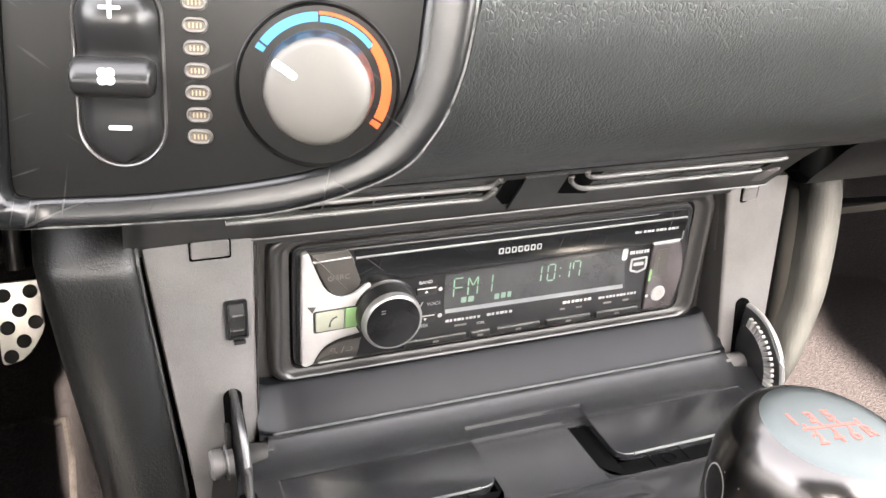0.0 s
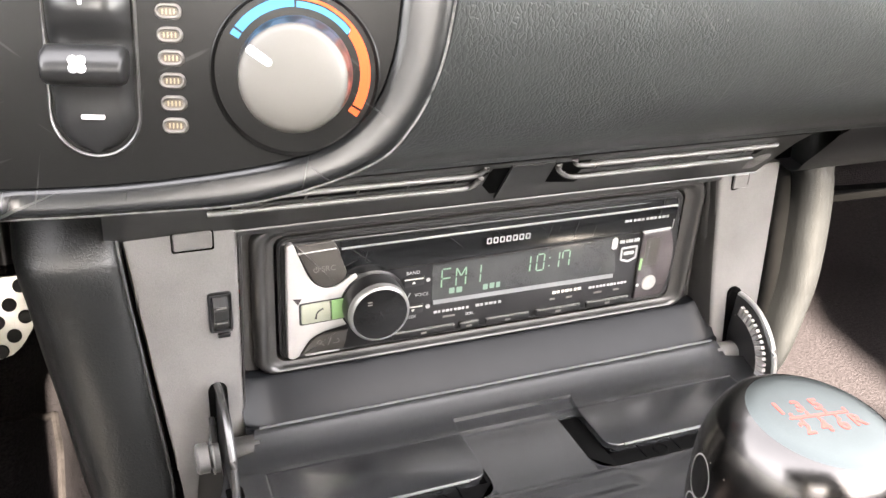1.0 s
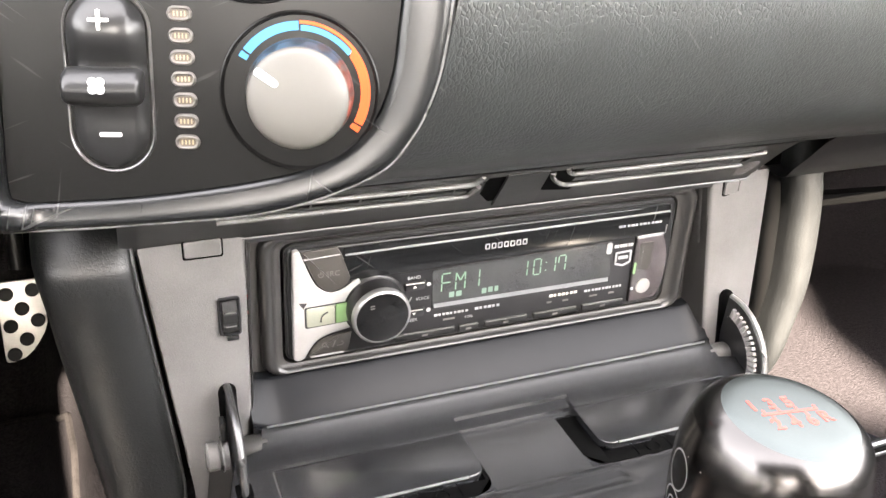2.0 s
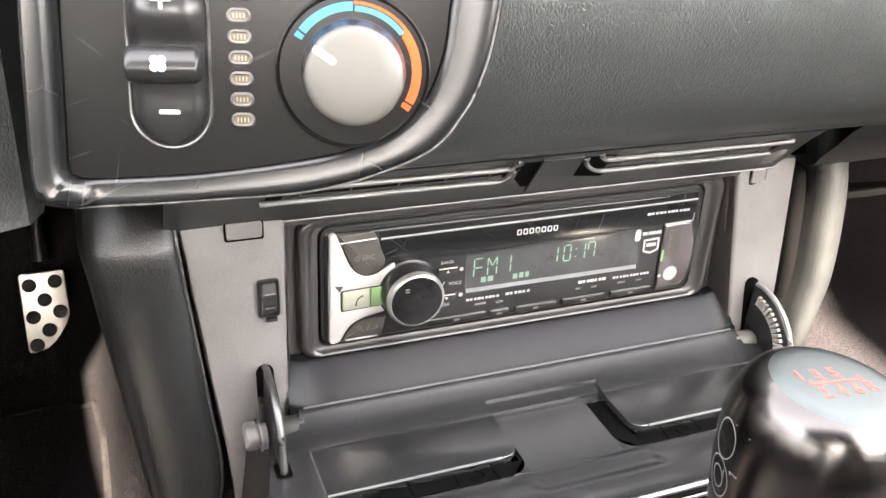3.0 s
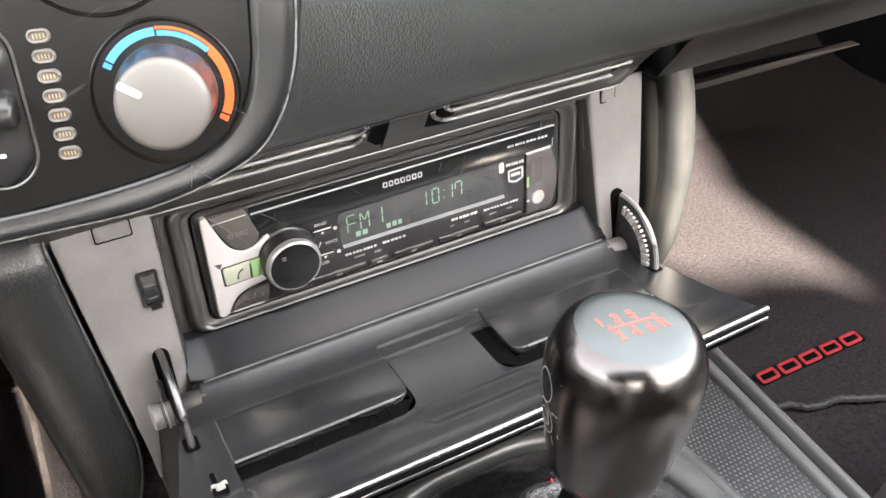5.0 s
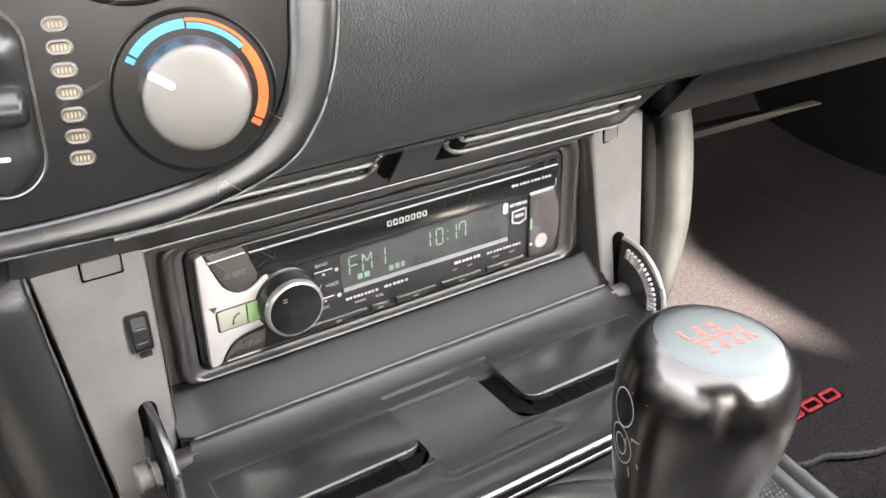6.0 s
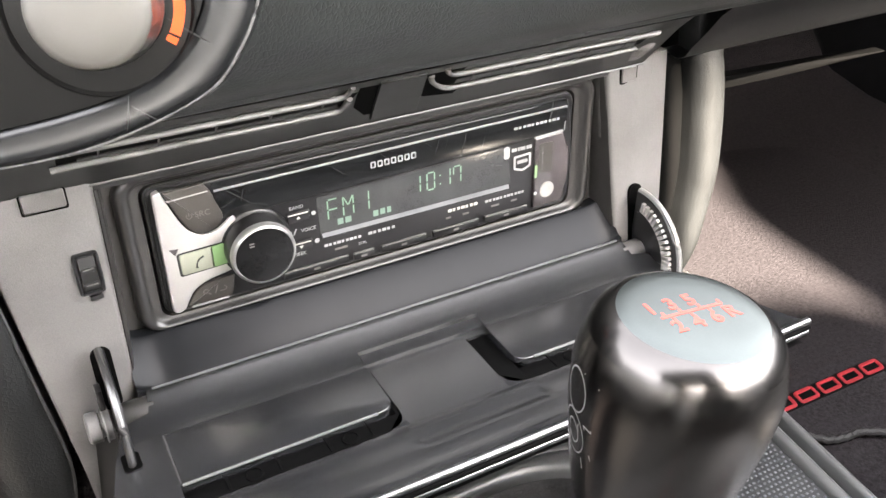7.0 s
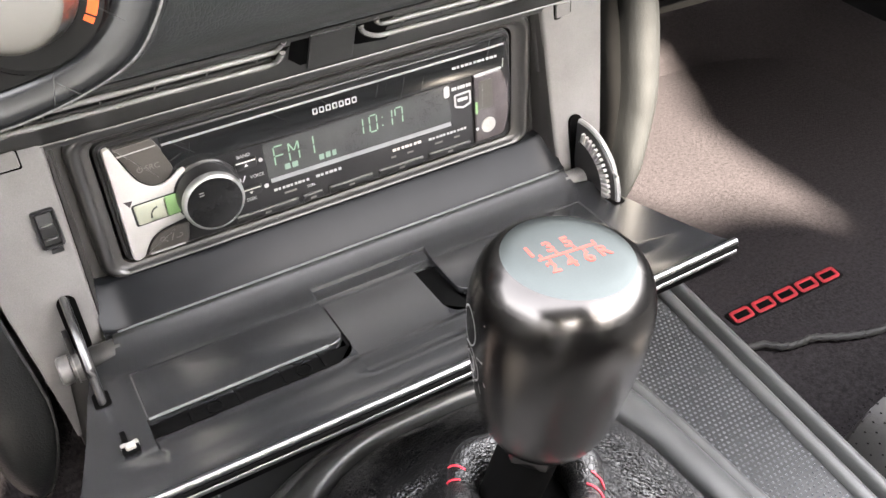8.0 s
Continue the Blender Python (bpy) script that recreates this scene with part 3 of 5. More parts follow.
def dial(pod, pl, ring, knob, cap, mark, heat):
    bm = bmesh.new()
    lathe(bm, [(ring + 0.5, 0.0), (ring + 0.35, 0.5), (ring, 0.65), (ring - 0.5, 0.3), (ring - 0.9, -0.1), (ring - 4, -0.4), (knob + 0.8, -0.8), (knob + 0.4, -2.0)], pl, 72, (False, False))
    plate = part("dial_plate", bm, M_PANEL, pod, "dished round dial plate", smooth=30)
    if heat:
        bm = bmesh.new()
        arc_band(bm, pl, 15.7, 18.0, 91, 143, -0.4, 0.25)
        arc_band(bm, pl, 15.7, 18.0, 145, 150, -0.4, 0.25, 4)
        part("cold_scale", bm, M_BLUE, plate)
        bm = bmesh.new()
        n = 26
        pts = []
        for k in range(n + 1):
            a = 90 - 118 * k / n
            pts.append((18.2 * math.cos(radians(a)), 18.2 * math.sin(radians(a))))
        for k in range(n, -1, -1):
            a = 90 - 118 * k / n
            r = 17.4 if a > 36 else 15.7
            pts.append((r * math.cos(radians(a)), r * math.sin(radians(a))))
        slab(bm, pts, pl, -0.4, 0.27, 0)
        arc_band(bm, pl, 15.6, 18.1, -35, -30, -0.4, 0.27, 4)
        part("warm_scale", bm, M_RED, plate)
        bm = bmesh.new()
        arc_band(bm, pl, 15.6, 17.0, 38, 89, -0.5, 0.2)
        part("cold_taper", bm, M_BLUE, plate)
    else:
        ic = pl.moved(19.2, -11.5, 0.05)
        bm = bmesh.new()
        o = spline([(-3.6, 2.0), (0, 3.0), (3.6, 2.0)], 5) + [(2.2, -1.6)] + spline([(2.2, -1.6), (0, -1.0), (-2.2, -1.6)], 5)[1:]
        collar(bm, ccw(o), offset(ccw(o), 0.55), ic, [(0, 0), (0, 0.3), (1, 0.3), (1, 0)])
        for j in (-1.1, 0, 1.1):
            slab(bm, [(j - 0.25, -3.2), (j + 0.25, -3.2), (j + 0.5, -1.4), (j + 0.2, 0), (j + 0.5, 1.2), (j, 1.2), (j - 0.3, 0), (j, -1.4)], ic, 0.05, 0.34, 0)
        part("demister_mark", bm, M_WHITE, plate)
    # the knob: ribbed skirt and a crowned cap
    bm = bmesh.new()
    n = 96
    rings = []
    for r, h, rib in ((knob + 0.5, -1.0, 0), (knob + 0.5, 3.2, 0), (knob + 0.1, 4.0, 0.0), (knob - 0.1, 5.2, 0.8), (knob - 0.4, 10.5, 0.9), (knob - 0.6, 14.0, 0.5), (cap + 0.3, 16.3, 0)):
        ring_pts = []
        for k in range(n):
            a = 2 * math.pi * k / n
            f = 1 if (k % 8) in (0, 1) else (0.6 if (k % 8) in (2, 7) else 0)
            rr = r - rib * f
            ring_pts.append(pl.at(rr * math.cos(a), rr * math.sin(a), h))
        rings.append(ring_pts)
    loft(bm, rings, True, (False, True))
    kn = part("dial_knob", bm, M_SKIRT, pod, "ribbed black turning knob", smooth=50)
    bm = bmesh.new()
    lathe(bm, [(cap + 0.3, 15.8), (cap + 0.25, 17.0), (cap - 0.3, 17.9), (cap - 1.4, 18.4), (cap * 0.6, 18.9), (cap * 0.25, 19.1)], pl, 64)
    part("cap", bm, M_DIAL, kn, "matt grey cap", smooth=60)
    bm = bmesh.new()
    m = pl.turned(mark)
    slab(bm, rrect(cap - 3.2, 0, 6.6, 2.0, 0.9, 4), m, 16.6, 19.0, 0.15, 1)
    part("pointer", bm, M_WHITE, kn)


build_pod()


# == vents under the dash ==
def build_vents():
    bm = bmesh.new()
    prof = [(-34, 50), (-30, 48.5), (-21.5, 41), (-14, 33), (-6, 24.5), (-3.4, 21.6), (-2.4, 20.2), (-2.2, 18.4), (8, 18.4)]
    sheet(bm, prof, -150, 121)
    ledge = solo("vent_ledge", bm, M_LEDGE, "dark plastic ledge with air vents under the dashboard", "trim", kind="structure")
    for name, x0, x1, lab in (("air_vent", 12.5, 108, "slim air vent with curved satin lips"), ("air_vent", -118, -19.5, "slim scuffed air vent with curved satin lips")):
        v = thing(name, ((x0 + x1) / 2, -18, 38), lab, "air vent", "vents under the dash")
        # black plate paints the shade inside the vent
        bm = bmesh.new()
        pl = Plane((0, -17.6, 37.3), (1, 0, 0), (0, -0.70, 0.714))
        slab(bm, rounded([(x0 + 2, -4.6), (x1 - 3, -4.6), (x1 + 1, 11.4), (x0 + 2, 11.4)], 2, 3), pl, -1, 0.35, 0)
        part("opening_shade", bm, M_BLACK, v)
        # two lips, each turned up at its inner end
        if x0 > 0:
            lips = ([(12.4, 13.0, 0.8), (13.4, 10.8, 1.2), (15.6, 8.9, 1.4), (19.6, 8.2, 1.5), (30, 8.3, 1.5), (x1 - 8, 8.4, 1.5), (x1, 8.6, 1.2)],
                    [(7.4, 9.4, 0.6), (8.8, 5.6, 1.0), (12.4, 1.4, 1.3), (16.6, -1.6, 1.5), (21, -2.6, 1.5), (34, -2.8, 1.5), (x1 - 12, -2.6, 1.5), (x1 - 4, -2.2, 1.2)])
        else:
            lips = ([(x0, 8.6, 1.4), (-60, 8.5, 1.5), (-34, 8.2, 1.5), (-27.4, 8.3, 1.5), (-24.8, 9.6, 1.4), (-23.2, 13.4, 0.9)],
                    [(x0, -2.2, 1.4), (-60, -2.4, 1.5), (-34, -2.9, 1.5), (-26.4, -3.0, 1.5), (-23.6, -1.2, 1.4), (-22.2, 4.6, 0.9)])
        for path in lips:
            bm = bmesh.new()
            pts = []
            for p, qq, h in spline(path, 5):
                w = pl.o + pl.u * p + pl.v * qq + pl.n * h
                pts.append(tuple(w))
            tube(bm, pts, 1.25, 12, 0.85)
            part("lip", bm, M_VENT, v)
            bm = bmesh.new()
            q = path[3][1]
            slab(bm, [(max(x0, path[0][0]) + 8, q + 0.3), (x1 - 6, q + 0.3), (x1 - 6, q + 3.6), (max(x0, path[0][0]) + 8, q + 3.6)], pl, -3.5, 0.75, 0)
            part("vane", bm, M_LEDGE, v)
        for k in range(5):
            bm = bmesh.new()
            p = x0 + 14 + (x1 - x0 - 26) * k / 4
            slab(bm, [(p, -4), (p + 0.5, -4), (p + 0.5, 4.5), (p, 4.5)], pl, 0.2, 0.9, 0)
            part("fin", bm, M_TRIM, v)
    bm = bmesh.new()
    tube(bm, [(-118, -3.2, 20.9), (0, -3.2, 20.9), (121, -3.2, 20.9)], 0.5, 6)
    part("ledge_edge", bm, M_RIM, ledge, "bright edge of the ledge")
    # the wedge between the vents
    bm = bmesh.new()
    pl = Plane((0, -17.6, 37.3), (1, 0, 0), (0, -0.70, 0.714))
    slab(bm, [(-8.6, -17.4), (10.4, -17.9), (4.4, 13), (-13.2, 13)], pl, -0.5, 1.5, 0.2, 1)
    part("wedge", bm, M_LEDGE, ledge, "dark wedge between the vents")
    # hollows on either side of the wedge, their shade painted as black sheets
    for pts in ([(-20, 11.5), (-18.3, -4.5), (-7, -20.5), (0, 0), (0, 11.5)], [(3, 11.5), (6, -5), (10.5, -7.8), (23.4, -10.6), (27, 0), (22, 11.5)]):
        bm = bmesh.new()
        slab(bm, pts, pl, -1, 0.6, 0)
        part("hollow_shade", bm, M_BLACK, ledge)
    # bright moulded end at the passenger side
    bm = bmesh.new()
    loft(bm, [[V(x, y - b, z) for y, z in ((-6, 25), (-11, 29.5), (-14, 32.5), (-15, 35), (-12, 37))] for x, b in ((107, -0.6), (110, 0.6), (113, 1.0), (116, 0.4), (118.5, -4))], False)
    part("end_moulding", bm, M_STACK, ledge)


build_vents()


# == centre stack: pillars, radio surround, shelf ==
def build_stack():
    for s, name in ((-1, "console_pillar"), (1, "console_pillar")):
        xo = [(24, 144.8), (-10, 141.2), (-40, 137.8), (-66, 134.6), (-150, 131)] if s < 0 else [(24, 135.6), (-10, 135), (-40, 133.5), (-66, 131.5), (-150, 130)]
        xi = [(24, 106.2), (-10, 107.2), (-40, 108.0), (-66, 108.6), (-150, 110)] if s < 0 else [(24, 102.2), (-10, 104.2), (-40, 106), (-66, 107.5), (-150, 108)]
        yf = [(24, -3.6), (-10, -7.0), (-40, -10.4), (-58, -12.6), (-66, -13.6), (-150, -10)] if s < 0 else [(24, -2.0), (-10, -6.2), (-40, -10.6), (-58, -13.6), (-66, -14.0), (-150, -10)]
        rings = []
        low = []
        for z in (24, 18, 8, -4, -16, -28, -40, -50, -58, -66, -71, -100, -150):
            o, i, y = (float(np.interp(-z, [-r[0] for r in t], [r[1] for r in t])) for t in (xo, xi, yf))
            pts = [(o, y + 40), (o, y + 1.0), (o - 0.6, y + 0.2), (o - 1.6, y), ((o + i) / 2, y - 0.5), (i + 1.8, y), (i + 0.7, y + 0.5), (i, y + 1.6), (i - 0.6, y + 40)]
            if z > -72:
                rings.append([V(s * x, yy, z) for x, yy in pts])
            if z < -70:
                low.append([V(s * x * 0.985, yy + 2, z) for x, yy in pts])
        bm = bmesh.new()
        loft(bm, low)
        col = solo("wall_column", bm, M_SURR, "dark lower column of the console", "panel", kind="structure")
        if s < 0:
            bm = bmesh.new()
            loft(bm, [[V(x0, y, z), V((x0 + x1) / 2, y - 0.5, z), V(x1, y, z), V(x1, y + 6, z), V(x0, y + 6, z)] for z, x0, x1, y in ((-69, -134.4, -126, -12.6), (-78, -133.4, -127, -12.2), (-90, -132.4, -128.4, -11.6), (-104, -131.6, -130.0, -10.8))])
            part("worn_corner", bm, M_STACK, col, "pale rubbed corner of the column")
        bm = bmesh.new()
        loft(bm, rings)
        p = solo(name, bm, M_STACK, "grey plastic pillar beside the radio bay" if s > 0 else "grey plastic pillar with a small rocker switch", "console trim", "radio bay pillars")
        # catch tab at the top
        bm = bmesh.new()
        x0, x1 = (-128.4, -115.2) if s < 0 else (109.6, 117.4)
        y = -5.0 if s < 0 else -3.4
        loft(bm, [[V(x, yy, z) for x, z in rrect((x0 + x1) / 2, 17.6 if s > 0 else 20.0, x1 - x0 - d, 6.6 - d, 0.8, 2)] for yy, d in ((y + 3, 0), (y - 0.25, 0), (y - 0.7, 0.6))])
        part("catch_tab", bm, M_STACK, p)
        bm = bmesh.new()
        loft(bm, [[V(x, yy, z) for x, z in rrect((x0 + x1) / 2, 17.2 if s > 0 else 19.6, x1 - x0 + 1.2, 7.4, 0.8, 2)] for yy in (y + 3, y - 0.12)])
        part("tab_gap", bm, M_BLACK, p)
    # radio surround
    out = rrect(-0.6, -13.2, 201, 62.6, 7, 6)
    inn = rrect(-0.9, -13.9, 182.5, 54.6, 4.5, 6)
    bm = bmesh.new()
    pl = FACE
    sr = thing("radio_surround", (0, 0, -44), "dark plastic surround framing the car radio", "radio surround")
    collar(bm, out, inn, pl, [(-0.02, -26), (0, -2.4), (0.05, -1.0), (0.14, -0.2), (0.28, 0.0), (0.42, -0.3), (0.56, -1.4)])
    part("outer_frame", bm, M_FRAME, sr)
    bm = bmesh.new()
    collar(bm, out, inn, pl, [(0.56, -1.4), (0.66, -2.4), (0.8, -2.8), (0.95, -3.2), (1.0, -4.4), (1.0, -30)])
    part("inner_lip", bm, M_SURR, sr)
    # black sheet that stands for the shade behind the radio
    bm = bmesh.new()
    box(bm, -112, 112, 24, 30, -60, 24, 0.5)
    solo("wall_bay_back", bm, M_BLACK, "black backing sheet for the shade behind the radio", "panel", kind="structure")
    # shelf under the radio, curved up at the sides
    bm = bmesh.new()
    prof = spline([(4, -43.6), (0.5, -44.2), (-1.0, -45.0), (-7, -50.6), (-12.2, -56.0), (-14.0, -57.6), (-15.4, -57.9), (-16.6, -58.6), (-17.0, -60.0), (-16.6, -63), (-14, -76), (-10, -140)], 4)
    rings = []
    for x in [-109, -108, -106.5, -104, -101, -97, -92] + list(range(-80, 81, 16)) + [92, 97, 101, 104, 106, 107, 107.6]:
        e = max(0, abs(x + 0.7) - 98) / 10
        up = 3.2 * e ** 2
        rings.append([V(x, y - (0.8 * e if z > -59 else 0), z + (up if z > -58.2 else up * 0.2)) for y, z in prof])
    cut = next(k for k, p in enumerate(prof) if p[1] < -57.3)
    loft(bm, [r[:cut + 1] for r in rings], False)
    sh = thing("radio_shelf", (0, -10, -60), "dark grey sloping shelf below the car radio", "console trim")
    part("slope", bm, M_SHELF, sh, smooth=50)
    bm = bmesh.new()
    loft(bm, [r[cut:] for r in rings], False)
    part("front_edge", bm, M_SHELF, sh, smooth=50)
    for s, rows in ((1, ((21, 103.2, -1.0), (-10, 104.6, -5.2), (-40, 106.2, -9.6), (-57, 107.2, -12.4))), (-1, ((21, 106.4, -1.8), (-10, 107.2, -5.4), (-40, 108.0, -8.8), (-57, 108.6, -11.0)))):
        bm = bmesh.new()
        loft(bm, [[V(s * (x - 0.35), y, z), V(s * (x - 0.9), y + 1.2, z), V(s * (x - 1.5), y + 3.5, z), V(s * (x - 2.1), y * 0.5 + 2.4, z), V(s * (x - 3.0), 3.6, z), V(s * 101.4, 4.4, z), V(s * 99.4, 4.6, z), V(s * 99, 24, z)] for z, x, y in rows], False)
        solo("wall_bay_cheek", bm, M_SURR, "dark side wall of the radio bay", "console trim", kind="structure")
    # loose leads in the gap at the side
    for col, x, z0, z1, m in (("red", -103.2, -22, -12, M_KRED), ("white", -103.8, -13, -2, M_NYLON)):
        bm = bmesh.new()
        tube(bm, spline([(x, 16, z0), (x + 0.6, 13, (z0 + z1) / 2), (x - 0.3, 17, z1)], 5), 0.7, 7)
        solo("lead", bm, m, f"short {col} lead in the gap beside the radio", "cable", "leads beside the radio")


build_stack()


def build_switch():
    sw = thing("rocker_switch", (-114, -9, -8), "small black rocker switch set in the console pillar", "switch")
    pl = Plane((-114.2, -7.8, -8.2), (1, 0.02, 0), (0.03, 0.10, 1))
    bm = bmesh.new()
    o = rrect(0, 0, 8.4, 15.4, 1.2, 3)
    collar(bm, o, offset(o, 1.3), pl, [(0, -1), (0, 0.5), (0.25, 1.0), (0.8, 1.0), (1.0, 0.4), (1.0, -1.5)])
    part("frame", bm, M_RADIO, sw)
    bm = bmesh.new()
    loft(bm, [[pl.at(p, q, h) for p in (-2.6, 2.6)] for q, h in ((6.2, -1.2), (6.2, 0.4), (2.8, 1.9), (2.4, 2.7), (1.6, 2.7), (1.2, 1.9), (-2.6, 1.2), (-3.0, 1.9), (-3.8, 1.9), (-4.2, 1.0), (-6.2, 0.2), (-6.2, -1.2))], False)
    part("rocker", bm, M_RUBBER, sw)
    bm = bmesh.new()
    slab(bm, offset(o, 1.0), pl, -3, -0.9, 0)
    part("well", bm, M_BLACK, sw)
    bm = bmesh.new()
    for q in (2.6, -3.4):
        slab(bm, rrect(0, q, 4.0, 0.5, 0.2, 1), pl, 1.6, 2.78 if q > 0 else 1.98, 0)
    part("ridge", bm, M_VENT, sw)
    bm = bmesh.new()
    slab(bm, rrect(0.6, -9.0, 4.4, 1.6, 0.4, 2), pl, -1, 0.9, 0.2, 1)
    part("latch", bm, M_RADIO, sw)


build_switch()


# == car radio ==
def bars(parent, name, pl, material, runs, hgt, h=0.06):
    """Unreadable lettering: bars (from, to) at height q."""
    bm = bmesh.new()
    for p0, p1, q in runs:
        slab(bm, rrect((p0 + p1) / 2, q, p1 - p0, hgt, min(hgt, p1 - p0) * 0.08, 1), pl, -0.05, h, 0)
    return part(name, bm, material, parent)


def seven(bm, pl, x, y, w, h, segs, t=0.55):
    """Upright display strokes of one sign."""
    s = {"a": ((0, h), (w, h)), "b": ((w, h), (w, h / 2)), "c": ((w, h / 2), (w, 0)), "d": ((0, 0), (w, 0)), "e": ((0, 0), (0, h / 2)), "f": ((0, h / 2), (0, h)),
         "g": ((0, h / 2), (w, h / 2)), "m": ((w / 2, h), (w / 2, h / 2)), "k": ((0, h), (w / 2, h / 2)), "l": ((w, h), (w / 2, h / 2))}
    for k in segs:
        (x0, y0), (x1, y1) = s[k]
        d = Vector((x1 - x0, y1 - y0))
        d.normalize()
        a, b = Vector((x + x0, y + y0)) + d * 0.35, Vector((x + x1, y + y1)) - d * 0.35
        n = Vector((-d.y, d.x)) * t / 2
        slab(bm, [tuple(a - n), tuple(b - n), tuple(b + n), tuple(a + n)], pl, 0, 0.05, 0)


def build_radio():
    r = thing("car_radio", (0, 0, -40), "black single-DIN car radio with silver trim and a lit display", "car radio")
    F = FACE
    # chassis and black collar
    bm = bmesh.new()
    slab(bm, rrect(-0.8, -13.7, 181, 53, 4, 4), F, -28, -3.2, 0.6, 2)
    part("chassis", bm, M_RADIO, r)
    bm = bmesh.new()
    o = rrect(-0.6, -13.6, 179.5, 52.2, 4, 5)
    collar(bm, o, offset(o, 2.2), F, [(0, -6), (0, -2.4), (0.3, -1.8), (1, -1.8), (1, -6)])
    part("collar", bm, M_RADIO, r)
    # faceplate: slightly crowned, its right end rounded
    face = rounded([(-88.6, 11.4), (-88.9, -38.2), (86.4, -37.6), (88.6, -30), (89.0, -10), (85.6, 11.0)], [2.5, 2.5, 3, 4, 8, 2.5], 4)
    bm = bmesh.new()
    slab(bm, face, F, -4, -0.2, 0.8, 3)
    fp = part("faceplate", bm, M_RADIO, r, "black plastic faceplate")
    # upper gloss strip, tilted back above the fold line
    bm = bmesh.new()
    loft(bm, [[F.at(-68.0, q, h) for q, h in ((-4.6, 0.1), (-4.2, 0.45), (6.6, 0.75), (7.2, 0.55), (11.0, -0.4))], [F.at(84.6, q + 0.6, h) for q, h in ((-3.8, 0.1), (-3.4, 0.45), (6.6, 0.75), (7.2, 0.55), (10.4, -0.4))]], False)
    part("upper_strip", bm, M_GLOSS, r, "scratched gloss black strip")
    # highlight of the fold, painted as thin bright strips
    bm = bmesh.new()
    loft(bm, [[F.at(-67.5, 6.75, 0.62), F.at(-67.5, 7.35, 0.86), F.at(-67.5, 7.75, 0.5)], [F.at(84.2, 7.55, 0.62), F.at(84.2, 8.1, 0.86), F.at(84.2, 8.5, 0.5)]], False)
    loft(bm, [[F.at(83.8, 8.2, 0.7), F.at(84.5, 8.2, 0.7)], [F.at(83.4, -2.8, 0.5), F.at(84.0, -2.8, 0.5)]], False)
    part("edge_line", bm, M_EDGE, r, "highlight on the fold drawn as a bright strip")
    bm = bmesh.new()
    loft(bm, [[F.at(-62, -4.9, 0.0), F.at(-62, -4.5, 0.5)], [F.at(67, -3.4, 0.0), F.at(67, -3.0, 0.5)]], False)
    part("lower_line", bm, M_VENT, r)
    # silver trim
    trim = rounded([(-88.6, 11.2), (-85.9, 11.6), (-81.9, 0.6), (-79.0, -5.6), (-74.0, -9.2), (-68.4, -8.4), (-62.0, -3.6), (-60.6, -6.4), (-63.4, -12.2), (-63.4, -25.6), (-68.0, -26.6), (-74.5, -27.6), (-79.6, -30.0), (-82.2, -33.4), (-84.4, -37.6), (-86.8, -38.6), (-88.9, -37.6)], [1.6, 0.8, 3, 4, 4, 4, 0.8, 1, 3, 2, 2, 3, 3, 3, 1, 1, 1], 3)
    bm = bmesh.new()
    slab(bm, trim, F, -2.2, 1.0, 0.7, 3)
    part("silver_trim", bm, M_SILVER, r, "painted silver trim round the knob")
    bm = bmesh.new()
    slab(bm, [(-86.6, -11.2), (-83.2, -11.6), (-84.6, -14.2)], F, 0.9, 1.06, 0)
    part("arrow_mark", bm, M_SMOKE, r)
    # source key
    bm = bmesh.new()
    key = rounded([(-84.9, 10.8), (-70.9, 11.3), (-68.8, 8.0), (-65.0, -3.6), (-68.6, -7.4), (-74.4, -8.4), (-78.4, -5.0), (-81.2, 0.6)], [0.6, 0.8, 2, 2, 3, 4, 4, 3], 3)
    slab(bm, key, F, -2, 0.9, 0.6, 2)
    k = part("source_key", bm, M_BROWN, r, "scuffed smoked source key")
    # painted highlight across the key's upper edge
    bm = bmesh.new()
    loft(bm, [[F.at(-84.0, 7.0, 0.8), F.at(-84.2, 7.5, 1.05), F.at(-84.4, 7.9, 0.8)], [F.at(-69.6, 7.6, 0.8), F.at(-69.6, 8.1, 1.05), F.at(-69.7, 8.5, 0.8)]], False)
    part("key_edge", bm, M_EDGE, k)
    letters("source_letters", "SRC", F.moved(-72.6, 0.0, 0.9), 3.2, M_DIM, k, 0.06)
    bm = bmesh.new()
    arc_band(bm, F.moved(-77.4, 0, 0.9), 0.8, 1.15, -230, 50, 0, 0.07, 14)
    slab(bm, rrect(-77.4, 0.7, 0.35, 1.4, 0.1, 1), F, 0.9, 0.98, 0)
    part("power_mark", bm, M_DIM, k)
    # call key
    bm = bmesh.new()
    o = rounded([(-84.4, -13.6), (-66.6, -13.2), (-66.4, -22.8), (-84.2, -23.4)], 1.2, 3)
    slab(bm, o, F, -1, 1.02, 0)
    call = part("call_key", bm, M_RADIO, r, "pearl call key with a green lit end")
    bm = bmesh.new()
    slab(bm, rounded([(-83.6, -14.2), (-71.6, -13.9), (-71.6, -22.5), (-83.4, -22.8)], [1, 0.1, 0.1, 1], 3), F, -1, 1.6, 0.5, 2)
    part("key_cap", bm, M_PEARL, call)
    bm = bmesh.new()
    slab(bm, rounded([(-71.6, -13.9), (-66.8, -13.8), (-66.6, -22.3), (-71.6, -22.5)], 0.2, 1), F, -1, 1.55, 0.3, 2)
    part("lit_end", bm, M_KEYLIT, call)
    bm = bmesh.new()
    tube_pts = spline([(-77.9, -1.75, -20.6), (-77.6, -1.75, -18.8), (-76.6, -1.75, -17.4), (-75.0, -1.75, -16.6)], 4)
